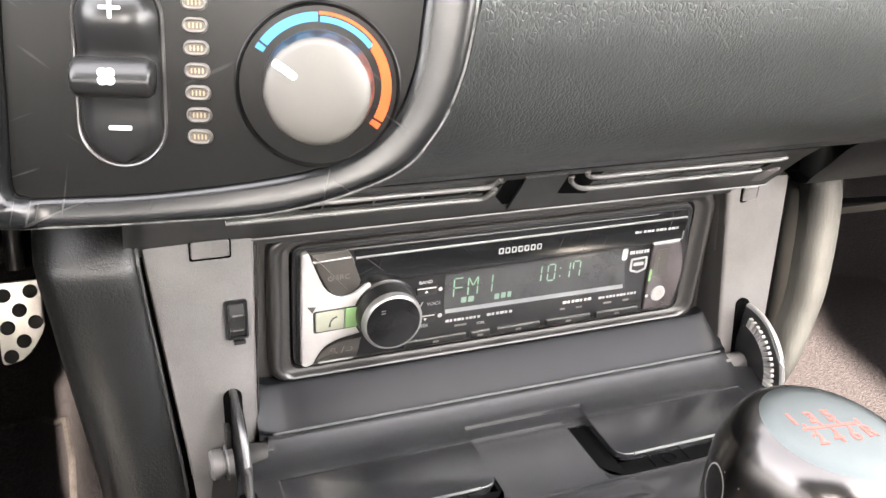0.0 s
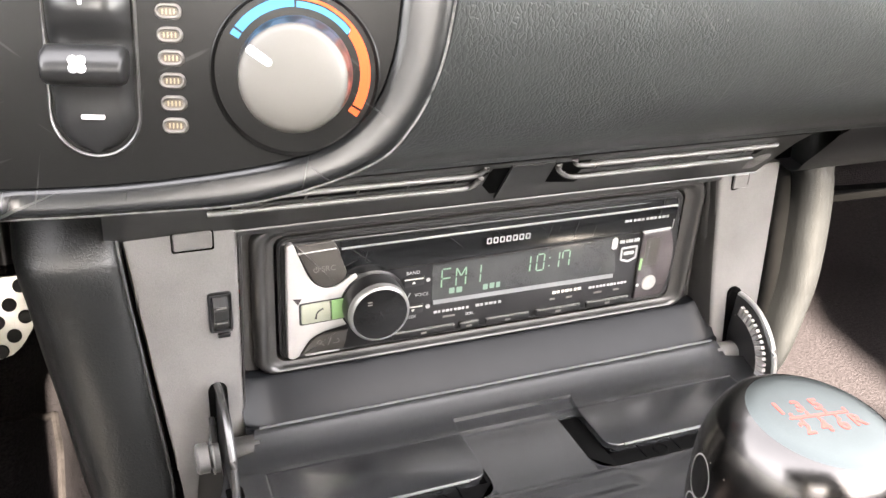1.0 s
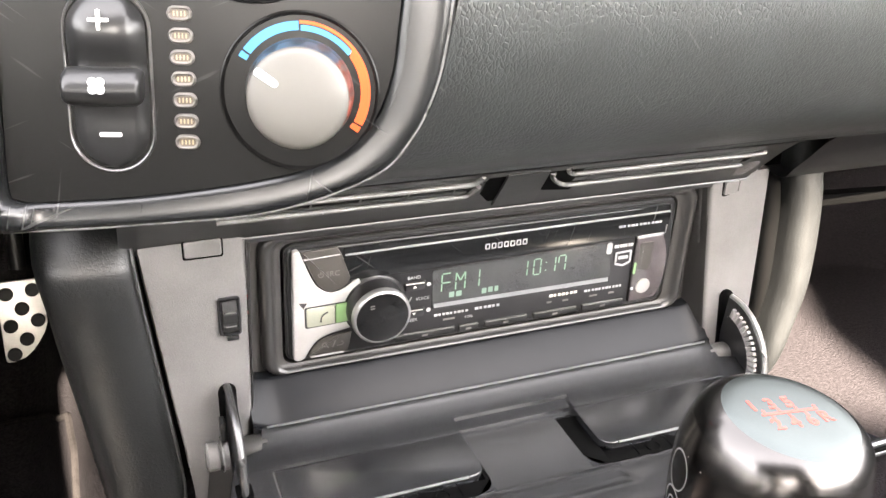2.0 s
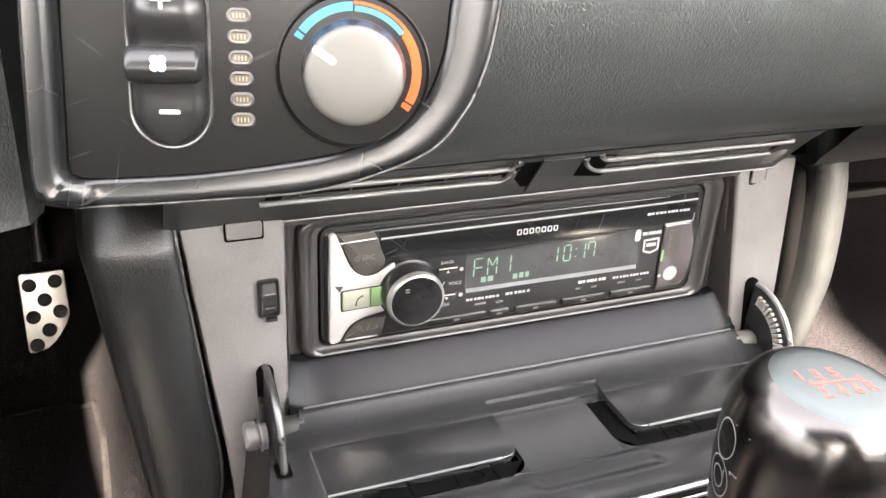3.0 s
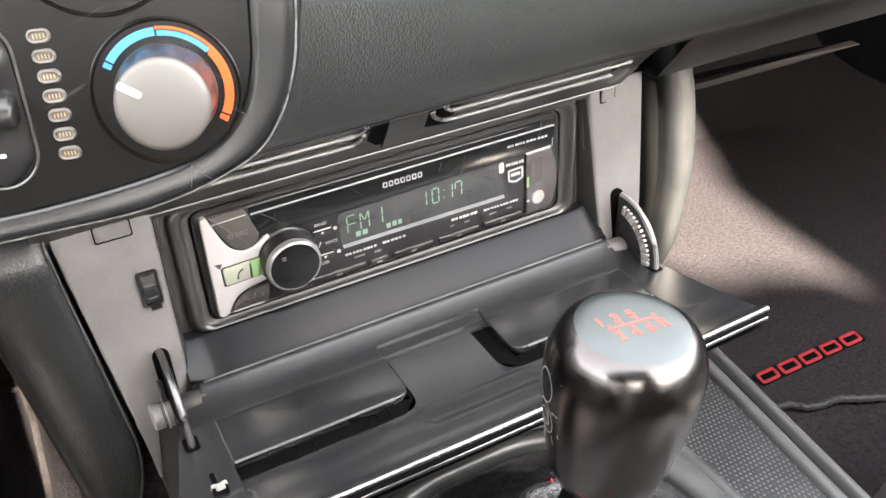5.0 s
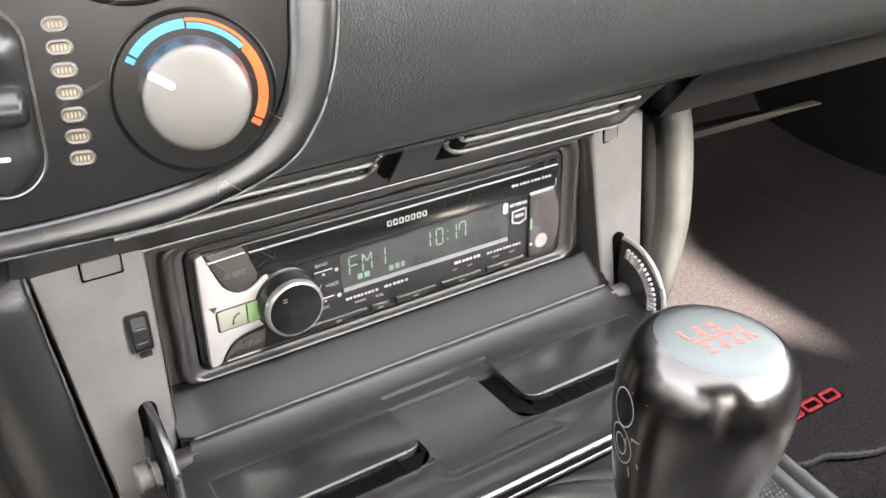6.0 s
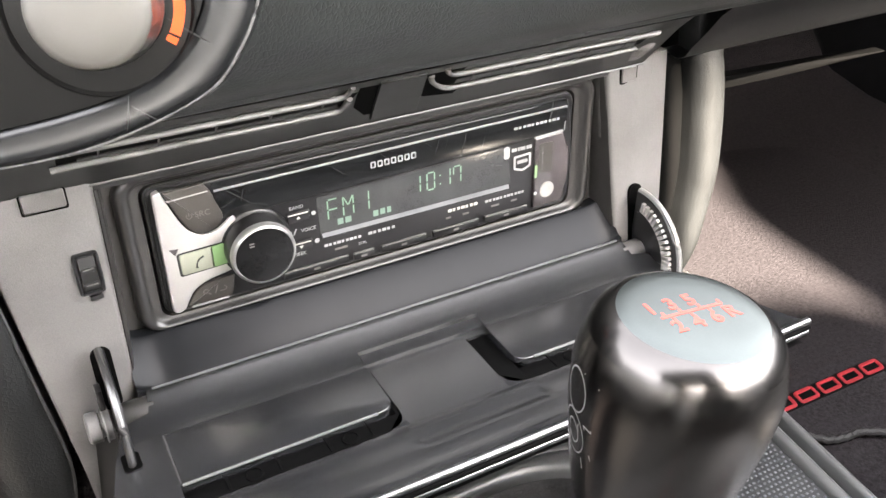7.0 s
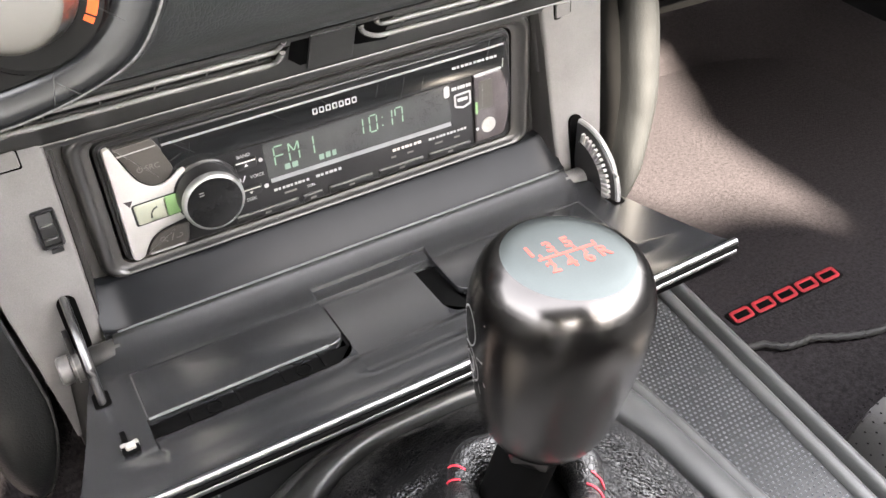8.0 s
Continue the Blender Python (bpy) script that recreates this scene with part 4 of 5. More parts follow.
    tube(bm, tube_pts, [0.55] + [0.3] * (len(tube_pts) - 2) + [0.55], 6)
    part("call_mark", bm, M_RADIO, call)
    # search key
    bm = bmesh.new()
    slab(bm, rounded([(-83.2, -37.0), (-80.6, -32.4), (-77.0, -29.6), (-70, -28.4), (-64.6, -28.2), (-65.6, -34.2), (-66.6, -37.2)], [0.5, 3, 3, 2, 1, 1, 0.6], 3), F, -1, 0.7, 0.5, 2)
    sk = part("search_key", bm, M_BROWN, r, "smoked search and return key")
    bm = bmesh.new()
    arc_band(bm, F.moved(-76.2, -32.4, 0.7), 0.75, 1.05, 0, 360, 0, 0.06, 14)
    slab(bm, [(-75.5, -33.4), (-75.2, -33.1), (-74.3, -34.0), (-74.6, -34.3)], F, 0.7, 0.76, 0)
    slab(bm, [(-73.0, -34.2), (-72.6, -34.2), (-71.4, -31.0), (-71.8, -31.0)], F, 0.7, 0.76, 0)
    arc_band(bm, F.moved(-69.2, -32.8, 0.7), 0.7, 1.0, -90, 90, 0, 0.06, 8)
    slab(bm, [(-71.0, -33.8), (-69.2, -33.8), (-69.2, -33.5), (-71.0, -33.5)], F, 0.7, 0.76, 0)
    part("key_marks", bm, M_DIM, sk)
    bm = bmesh.new()
    slab(bm, rrect(-75.0, -37.6, 14, 0.9, 0.3, 2), F, -1, 0.5, 0.2, 1)
    part("key_edge", bm, M_EDGE, sk)
    # volume knob
    K = F.moved(-55.0, -17.4, 0)
    bm = bmesh.new()
    lathe(bm, [(13.6, -1), (13.6, 0.8), (13.0, 1.2)], K, 56)
    part("knob_base", bm, M_RADIO, r)
    bm = bmesh.new()
    lathe(bm, [(12.4, 0.6), (12.3, 8.5), (12.1, 10.2), (11.6, 11.0), (11.0, 11.2), (10.9, 10.9)], K, 64, (False, False))
    vk = part("volume_knob", bm, M_EDGE, r, "round knob with a bright rim and black face", smooth=45)
    bm = bmesh.new()
    lathe(bm, [(12.45, 1.0), (12.45, 8.0), (12.3, 8.3)], K, 64, (False, False))
    part("grip", bm, M_RADIO, vk)
    bm = bmesh.new()
    lathe(bm, [(11.0, 10.6), (10.9, 11.0), (8, 11.5), (4, 11.7), (1, 11.75)], K, 64)
    part("knob_face", bm, M_FACE, vk)
    bars(vk, "face_mark", K.moved(-4.4, 5.6, 11.55), M_DIM, [(-0.9, 0.9, 0.6), (-0.9, 0.9, -0.5)], 0.5)
    # display
    bm = bmesh.new()
    slab(bm, rounded([(-30, -5.4), (55.4, -4.2), (57.6, -24.6), (-29.6, -24.0)], 0.8, 2), F, -1, 0.1, 0.1, 1)
    win = part("display", bm, M_LCD, r, "smoked display window")
    bm = bmesh.new()
    slab(bm, [(-28.8, -21.6), (56.4, -21.9), (56.8, -24.0), (-28.6, -23.6)], F, 0, 0.13, 0)
    part("display_bar", bm, M_LCDBAR, win)
    bm = bmesh.new()
    G = F.moved(0, 0, 0.12)
    for x, sg in ((-25.6, "afeg"), (-19.2, "febckl")):
        seven(bm, G, x, -16.4, 4.2, 8.6, sg)
    seven(bm, G, -11.6, -16.4, 3.2, 8.6, "bc")
    part("band_sign", bm, M_GREEN, win, "FM1 in green segments")
    bm = bmesh.new()
    for x, sg in ((10.9, "bc"), (17.4, "abcdef"), (24.6, "bc"), (29.6, "abcf")):
        seven(bm, G, x, -14.7, 3.4, 7.6, sg)
    for q in (-13.2, -9.4):
        slab(bm, rrect(23.4, q, 0.6, 0.6, 0.1, 1), G, 0, 0.05, 0)
    part("clock_sign", bm, M_GREEN, win, "10:17 in green segments")
    bars(win, "small_sign", G, M_SEGDIM, [(-22.0, -19.6, -18.2), (-18.8, -16.2, -18.2), (-6.8, -4.6, -18.8), (-3.8, -1.6, -18.6), (-0.8, 1.0, -18.6)], 2.6, 0.04)
    # markings; words that are names are plain bars
    def name_bar(x0, x1, q, hgt, n, m):
        w = (x1 - x0) / n
        return [(x0 + w * j + w * 0.06 * (j % 3), x0 + w * j + w * (0.86 - 0.1 * ((j * 5) % 3)), q) for j in range(n)]
    bm = bmesh.new()
    for j in range(7):
        o = rrect(-5.95 + 2.9 * j, 2.6, 2.2, 2.7, 0.3, 1)
        collar(bm, o, offset(o, 0.55), F.moved(0, 0, 0.66), [(0, -0.05), (0, 0.08), (1, 0.08), (1, -0.05)])
    part("maker_plate", bm, M_PRINT, r)
    bars(r, "model_marking", F.moved(0, 0, 0.66), M_PRINT, name_bar(58.0, 81.2, 3.4, 1.6, 11, 1), 1.1, 0.08)
    bars(r, "service_marking", F, M_PRINT, name_bar(57.6, 67.6, -6.6, 2, 7, 1), 1.5, 0.3)
    bars(r, "service_marking", F, M_PRINT, name_bar(-28.2, -12.2, -27.4, 2, 9, 1), 1.1)
    bars(r, "service_marking", F, M_PRINT, name_bar(-9.4, 2.8, -27.2, 2, 6, 1), 1.2)
    bars(r, "service_marking", F, M_FAINT, name_bar(27.0, 41.4, -27.0, 2, 7, 1), 1.3)
    bars(r, "service_marking", F, M_PRINT, name_bar(45.0, 65.0, -27.4, 2, 11, 1), 1.1)
    for p0, p1, q in ((-24, -18.6, -30.2), (26, 28.4, -30.2), (34, 37, -30.4), (48, 52, -30.4), (58, 61, -30.4)):
        bars(r, "small_marking", F, M_DIM, [(p0, p1, q)], 0.9)
    letters("scroll_letters", "SCRL", F.moved(-12.0, -30.6, 0), 1.7, M_PRINT, r, 0.06)
    bm = bmesh.new()
    ring = rounded([(53.6, -4.2), (56.4, -4.2), (56.4, -9.8), (53.6, -9.8)], 1.3, 4)
    slab(bm, ring, F, 0, 0.3, 0)
    part("round_mark", bm, M_PRINT, r)
    bm = bmesh.new()
    o = rounded([(58.6, -9.6), (67.2, -9.2), (67.4, -15.6), (63.2, -17.2), (58.8, -15.8)], 0.8, 2)
    collar(bm, ccw(o), offset(ccw(o), 0.9), F, [(0, 0), (0, 0.3), (1, 0.3), (1, 0)])
    slab(bm, rrect(63.0, -12.6, 5.2, 1.6, 0.4, 2), F, 0, 0.28, 0)
    part("shield_mark", bm, M_PRINT, r)
    # band and seek keys
    for q, text, ty, nm in ((-11.4, "BAND", -7.6, "band_key"), (-24.2, "SEEK", -27.9, "seek_key")):
        bm = bmesh.new()
        slab(bm, rounded([(-42.4, q + 1.9), (-33.0, q + 2.2), (-33.4, q - 1.8), (-42.0, q - 2.2)], 0.8, 3), F, -1, 0.9, 0.4, 2)
        kk = part(nm, bm, M_RADIO, r)
        bm = bmesh.new()
        slab(bm, rrect(-37.8, q + 1.4, 8.2, 0.5, 0.2, 1), F, 0.5, 0.98, 0)
        slab(bm, [(-38.6, q - 0.7), (-37.0, q - 0.7), (-37.8, q + 0.5)] if q > -20 else [(-38.6, q + 0.3), (-37.0, q + 0.3), (-37.8, q - 0.9)], F, 0.5, 0.96, 0)
        part("key_edge", bm, M_FAINT, kk)
        letters(nm + "_letters", text, F.moved(-38.0, ty, 0), 2.1, M_PRINT, r, 0.08)
    letters("voice_letters", "VOICE", F.moved(-34.0, -18.0, 0), 2.1, M_PRINT, r, 0.08)
    bm = bmesh.new()
    slab(bm, [(-40.4, -19.2), (-39.9, -19.2), (-38.6, -16.6), (-39.1, -16.6)], F, 0, 0.1, 0)
    slab(bm, rrect(-41.2, -18, 1.0, 1.8, 0.4, 2), F, 0, 0.1, 0)
    slab(bm, circle(-31.4, -11.6, 0.9, 10), F, 0, 0.1, 0)
    slab(bm, circle(-31.0, -24.0, 1.0, 10), F, 0, 0.1, 0)
    part("key_marks", bm, M_PRINT, r)
    # row of preset keys
    for j, (x0, x1) in enumerate(((-46, -18.6), (-16.6, -7.4), (-4.4, 16.4), (19.4, 41.6), (44.4, 66.4))):
        bm = bmesh.new()
        s0, s1 = -33.9 - (0.2 if j else 0), -34.0 - 0.1 * j
        slab(bm, rounded([(x0, s0), (x1, s1), (x1 - 0.2, s1 - 3.4), (x0 + 0.2, s0 - 3.4)], 0.4, 2), F, -1, 0.95, 0.5, 2)
        kk = part("preset_key", bm, M_RADIO, r)
        bm = bmesh.new()
        slab(bm, rrect((x0 + x1) / 2, s0 - 0.25, x1 - x0 - 1, 0.55, 0.2, 1), F, 0.3, 1.02, 0)
        part("key_edge", bm, M_VENT, kk)
        bars(kk, "key_mark", F.moved(0, 0, 0.95), M_DIM, [((x0 + x1) / 2 - 1.4, (x0 + x1) / 2 + 1.2, s0 - 2.0)], 1.0)
    # socket cover
    bm = bmesh.new()
    slab(bm, rounded([(68.4, -3.2), (82.6, -2.8), (86.6, -12), (86.8, -26), (83.6, -36.4), (68.8, -36.6)], [0.6, 1.5, 5, 6, 1.5, 0.6], 3), F, -1, 1.3, 0.8, 3)
    usb = part("socket_cover", bm, M_SMOKE, r, "smoked clear socket cover")
    bm = bmesh.new()
    slab(bm, rrect(74.2, -13, 7.2, 14, 1, 3), F, 1.2, 1.42, 0)
    part("socket", bm, M_BROWN, usb)
    bm = bmesh.new()
    slab(bm, rrect(72.4, -13, 0.7, 11.5, 0.3, 1), F, 1.3, 1.5, 0)
    part("contact", bm, M_VENT, usb)
    bm = bmesh.new()
    lathe(bm, [(3.8, 1.2), (3.7, 1.7), (3.0, 1.9), (1.4, 1.5)], F.moved(75.4, -28.6, 0), 28)
    part("jack", bm, M_JACK, usb)
    bm = bmesh.new()
    slab(bm, rrect(69.4, -18.6, 1.2, 6.0, 0.5, 2), F, 1.2, 1.5, 0)
    part("lit_edge", bm, M_KEYLIT, usb)
    bm = bmesh.new()
    slab(bm, rrect(69.6, -29.2, 1.5, 1.5, 0.6, 2), F, 1.2, 1.5, 0)
    part("lamp", bm, M_PRINT, usb)
    bm = bmesh.new()
    slab(bm, rounded([(68.4, -2.6), (82.8, -2.2), (82.8, -3.0), (68.4, -3.4)], 0.2, 1), F, 0, 1.2, 0.2, 1)
    part("cover_edge", bm, M_EDGE, usb)


build_radio()


# == radio door, folded down ==
LID_EDGE = [(-17, 106), (-25, 107.5), (-27, 118.5), (-40, 122.4), (-52, 125.2), (-65, 128.6), (-78, 132.2), (-88, 135.4), (-99, 138.2)]


def build_door():
    d = thing("radio_door", (0, -60, -66), "dark grey fold-down radio door, open, with bright front edge", "radio door")
    ys = [-17.0, -17.6, -18.6, -20, -22, -24.9, -25.1, -26.4, -28.0, -28.4, -30, -33, -33.4, -34.8, -35.2, -38, -44, -50, -54.6, -55.4, -59.6, -60.8, -61.2, -64, -67.6, -68.4, -69.6, -71.4, -74, -78, -81.4, -83.2, -86, -90, -94, -97, -98.4]
    def edge(y):
        return float(np.interp(-y, [-r[0] for r in LID_EDGE], [r[1] for r in LID_EDGE]))
    def top(x, y):
        z = -62.2 - 0.6 * math.sin(min(1, max(0, (-y - 18) / 80)) * math.pi)
        if y > -36:
            z += 8.0 * ((y + 36) / 19) ** 1.7 - (1.6 * ((y + 18.2) / 1.2) ** 2 if y > -18.2 else 0)
        # raised front lip
        if y < -88:
            z += 2.2 * ((-88 - y) / 10) ** 2
        mid = -28.6 < x < 24.2
        if mid and y < -28.2:
            z -= 1.5
            if y < -33.2:
                z -= 1.6
        if -60.8 < y < -35.0 and (-105.4 < x < -28.6 or 24.2 < x < 102.4):
            z -= 1.6
        under = (-106 < x < -28.6) or (24.2 < x < 103)
        if (15.4 < x < 24.2 and -67.9 < y < -36) or (-28.6 < x < -27.2 and -67.9 < y < -36):
            z -= 8.0
        if under and -67.9 < y < -61.0:
            z -= 9.0
        if (-35 < x < -28.6 or 24.2 < x < 31) and -61.0 <= y < -55:
            z -= 8.0
        if -106 < x < 103 and y <= -67.9 and not mid:
            f = max(0.0, 1 - (-67.9 - y) / 20)
            z -= 3.6 * f * f
        if mid and y < -67.9:
            z += float(np.interp(-y, [67.9, 69.6, 71.4, 81.4, 83.2, 90], [0.0, 0.2, 1.5, 1.7, 3.1, 3.1]))
        return z
    xcut = [-106.4, -105.6, -35.4, -34.6, -29.0, -28.2, -27.6, -26.8, 15.0, 15.8, 23.8, 24.6, 30.6, 31.4, 102.6, 103.4]
    bm = bmesh.new()
    base = sorted(set(xcut + [x for x in range(-100, 101, 8)] + [-103, -26, 22, 100]))
    rings = []
    for y in ys:
        e = edge(y)
        row = []
        for x in [-1] + base + [1]:
            if x in (-1, 1):
                xx = x * e
            else:
                xx = max(-e, min(e, x))
            row.append((xx, y, top(xx, y)))
        rings.append([V(*p) for p in row])
    # under side
    loft(bm, rings, False)
    edge_rows = []
    for y in ys:
        e = edge(y)
        edge_rows.append((e, y, top(e, y)))
    for s in (-1, 1):
        loft(bm, [[V(s * e, y, z), V(s * (e + 0.4), y, z - 0.8), V(s * (e + 0.2), y, z - 3.6)] for e, y, z in edge_rows], False)
    panel = part("panel", bm, M_LID, d, "moulded grey panel with shallow trays", smooth=40)
    bm = bmesh.new()
    loft(bm, [[V(-edge(y), y, -71.5), V(edge(y), y, -71.5)] for y in ys], False)
    part("underside", bm, M_BLACK, panel)
    # ribs inside the trays
    for x in (-92, -74, -56, -40, 38, 54, 70, 88):
        bm = bmesh.new()
        box(bm, x - 0.6, x + 0.6, -67.5, -58, -71.4, -65.6, 0.2)
        part("rib", bm, M_BLACK, panel)
    bm = bmesh.new()
    for x in (-83, -48, 46):
        lathe(bm, [(3.2, -71.2), (3.2, -65.7), (2.6, -65.5), (2.4, -66.0)], Plane((x, -64.6, 0), (1, 0, 0), (0, 1, 0)), 20)
    part("boss", bm, M_BLACK, panel)
    # black sheets for the shade in the slots beside and under the flaps
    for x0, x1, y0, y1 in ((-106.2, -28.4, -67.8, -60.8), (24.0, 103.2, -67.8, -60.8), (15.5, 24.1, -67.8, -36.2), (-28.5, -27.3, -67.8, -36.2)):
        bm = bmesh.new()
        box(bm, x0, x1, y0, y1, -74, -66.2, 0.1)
        part("slot_shade", bm, M_BLACK, panel)
    # rounded ends of the slots
    for xe, s in ((-27.2, -1), (15.5, 1)):
        bm = bmesh.new()
        arc = [(xe + s * 7 * (1 - math.sin(radians(a))), -67.9 + 7 * (1 - math.cos(radians(a)))) for a in range(0, 91, 15)]
        slab(bm, ccw([(xe - s * 0.5, -68.4), (xe - s * 0.5, -60.9)] + arc[::-1] + [(xe + s * 7, -68.4)]), TOPZ, -71, -65.75, 0.3, 2)
        part("slot_end", bm, M_LID, panel, smooth=40)
    # flaps with a rounded free corner
    tilt = Plane((0, -60.9, -62.72), (1, 0, 0), (0, 1, 0.0062))
    for x0, x1, rs in ((-105.6, -28.4, (0, 6.5, 0, 0)), (24.0, 102.6, (6.5, 0, 0, 0))):
        bm = bmesh.new()
        slab(bm, rounded([(x0, 0), (x1, 0), (x1, 26), (x0, 26)], rs, 6), tilt, -3.4, 0, 0.5, 3)
        part("flap", bm, M_LID, panel, smooth=40)
    # highlight along the back edge, drawn as a paler bead
    bm = bmesh.new()
    tube(bm, [(x, -17.7, top(x, -17.9) + 0.05) for x in range(-104, 105, 16)], 0.45, 8)
    part("back_edge", bm, M_LIDEDGE, panel)
    # highlights on the flap edges, drawn as paler beads
    for x0, x1 in ((-105.5, -36), (31, 102.5)):
        bm = bmesh.new()
        tube(bm, [(x0, -60.9, -62.9), ((x0 + x1) / 2, -60.9, -63.0), (x1, -60.9, -62.9)], 0.55, 6)
        part("flap_edge", bm, M_LIDEDGE, panel)
    # front edge: two bright strips with a dark groove
    def strip(z0, y0, r, m, nm, lab=""):
        bm = bmesh.new()
        pts = [(x, y0 - 2.0 * (1 - (x / 138) ** 2) * 0.5, z0 + 0.6 * (x / 138) ** 2) for x in range(-138, 139, 12)]
        tube(bm, pts, r, 10)
        part(nm, bm, m, d, lab)
    strip(-61.0, -98.6, 1.5, M_CHROME, "upper_strip", "bright edge strip")
    strip(-63.6, -99.2, 1.3, M_BLACK, "groove")
    strip(-66.0, -98.8, 1.4, M_CHROME, "lower_strip", "bright edge strip")
    bm = bmesh.new()
    loft(bm, [[V(x, -97.2, -60.6), V(x, -98.4, -64), V(x, -97.2, -68.8), V(x, -92, -71.4)] for x in (-138, -70, 0, 70, 138)], False)
    part("front_skin", bm, M_BLACK, d)
    # latch
    bm = bmesh.new()
    box(bm, -117.5, -111.6, -74.5, -69.6, -66, -61.2, 0.3)
    lt = part("latch_socket", bm, M_BLACK, d)
    bm = bmesh.new()
    box(bm, -116.2, -112.6, -73.4, -70.4, -65, -59.8, 0.7)
    box(bm, -117.6, -115.4, -71.2, -69.4, -63, -60.6, 0.5)
    box(bm, -113.4, -111.4, -71.2, -69.4, -63, -60.6, 0.5)
    part("latch", bm, M_NYLON, lt, "small white latch")
    bm = bmesh.new()
    box(bm, -116.4, -114.6, -69.6, -62.8, -66, -61.5, 0.2)
    part("latch_slot", bm, M_BLACK, lt)
    # hinge barrels
    for s in (-1, 1):
        bm = bmesh.new()
        pl = Plane((s * 106, -19.5, -62.0), (0, 1, 0), (0, 0, 1)) if s > 0 else Plane((s * 106, -19.5, -62.0), (0, -1, 0), (0, 0, 1))
        lathe(bm, [(5.2, -1), (5.2, 9.5), (4.6, 10.4), (2, 10.4)], pl, 28)
        hb = part("hinge_barrel", bm, M_STACK if s > 0 else M_SURR, d, "grey hinge barrel")
        # sector arm
        bm = bmesh.new()
        arm = Plane((s * 117.5, -17.0, -62), (0, -1, 0), (0, 0, 1))
        pts = [(27.5 * math.cos(radians(a)), 27.5 * math.sin(radians(a))) for a in range(-24, 104, 8)] + [(-4, 4), (4, -14)]
        h0, h1 = (-1.3, 1.3)
        slab(bm, pts, arm, h0, h1, 0.3, 1, True)
        ar = part("arm", bm, M_RADIO, d, "curved black stay arm")
        bm = bmesh.new()
        rim = [(118 * s, -17.0 - 27.6 * math.cos(radians(a)), -62 + 27.6 * math.sin(radians(a))) for a in range(-24, 100, 6)]
        tube(bm, rim, 1.35, 8)
        part("rim", bm, M_EDGE if s > 0 else M_SKIRT, ar, "polished rim")
        if s > 0:
            bm = bmesh.new()
            for k in range(17):
                a = radians(-16 + 6.1 * k)
                c = Vector((math.cos(a), math.sin(a)))
                t = Vector((-c.y, c.x))
                q = [c * 19.8 - t * 1.0, c * 24.6 - t * 0.7, c * 24.6 + t * 0.7, c * 19.8 + t * 1.0]
                slab(bm, [tuple(v) for v in q], Plane((116.0, -17.0, -62), (0, -1, 0), (0, 0, 1)), -1.0, 1.6, 0.2, 1)
            part("teeth", bm, M_GEAR, ar, "grey gear teeth")
        else:
            # damper with two collars
            bm = bmesh.new()
            pl = Plane((-121.2, -21.5, -60.5), (0, -1, 0), (0, 0, 1))
            lathe(bm, [(6.0, -1), (6.0, 1.0), (4.4, 1.3), (4.4, 2.4), (5.6, 2.7), (5.6, 6.4), (4.8, 7.2), (3.0, 7.4), (1.2, 7.0)], pl, 28)
            part("damper", bm, M_STACK, ar, "grey plastic damper")
            bm = bmesh.new()
            lathe(bm, [(6.6, 0.9), (6.6, 1.4)], pl, 28)
            part("washer", bm, M_EDGE, ar)
            bm = bmesh.new()
            box(bm, -122.6, -120.6, -24.8, -19.6, -52, -43.8, 0.4)
            part("stop", bm, M_RADIO, ar)
    # openings in the door for the arm ends, their shade painted as black patches
    for s in (-1, 1):
        bm = bmesh.new()
        slab(bm, rrect(s * 117.9, -42.6, 6.0, 8.4, 1.2, 3), TOPZ, -66, -62.25, 0)
        part("arm_opening", bm, M_BLACK, d)
    # slots in the pillars for the arms, their shade painted as black patches
    for s, y, z0, z1 in ((-1, -11.6, -62, -37.6), (1, -12.4, -62, -34)):
        bm = bmesh.new()
        pl = Plane((s * 117.5, y, (z0 + z1) / 2), (1, 0, 0), (0, 0.115, 1))
        slab(bm, rrect(0, 0.8, 7.0, z1 - z0 + 1.6, 3.4, 5), pl, -2, 0.5, 0)
        part("arm_slot", bm, M_BLACK, d)


build_door()


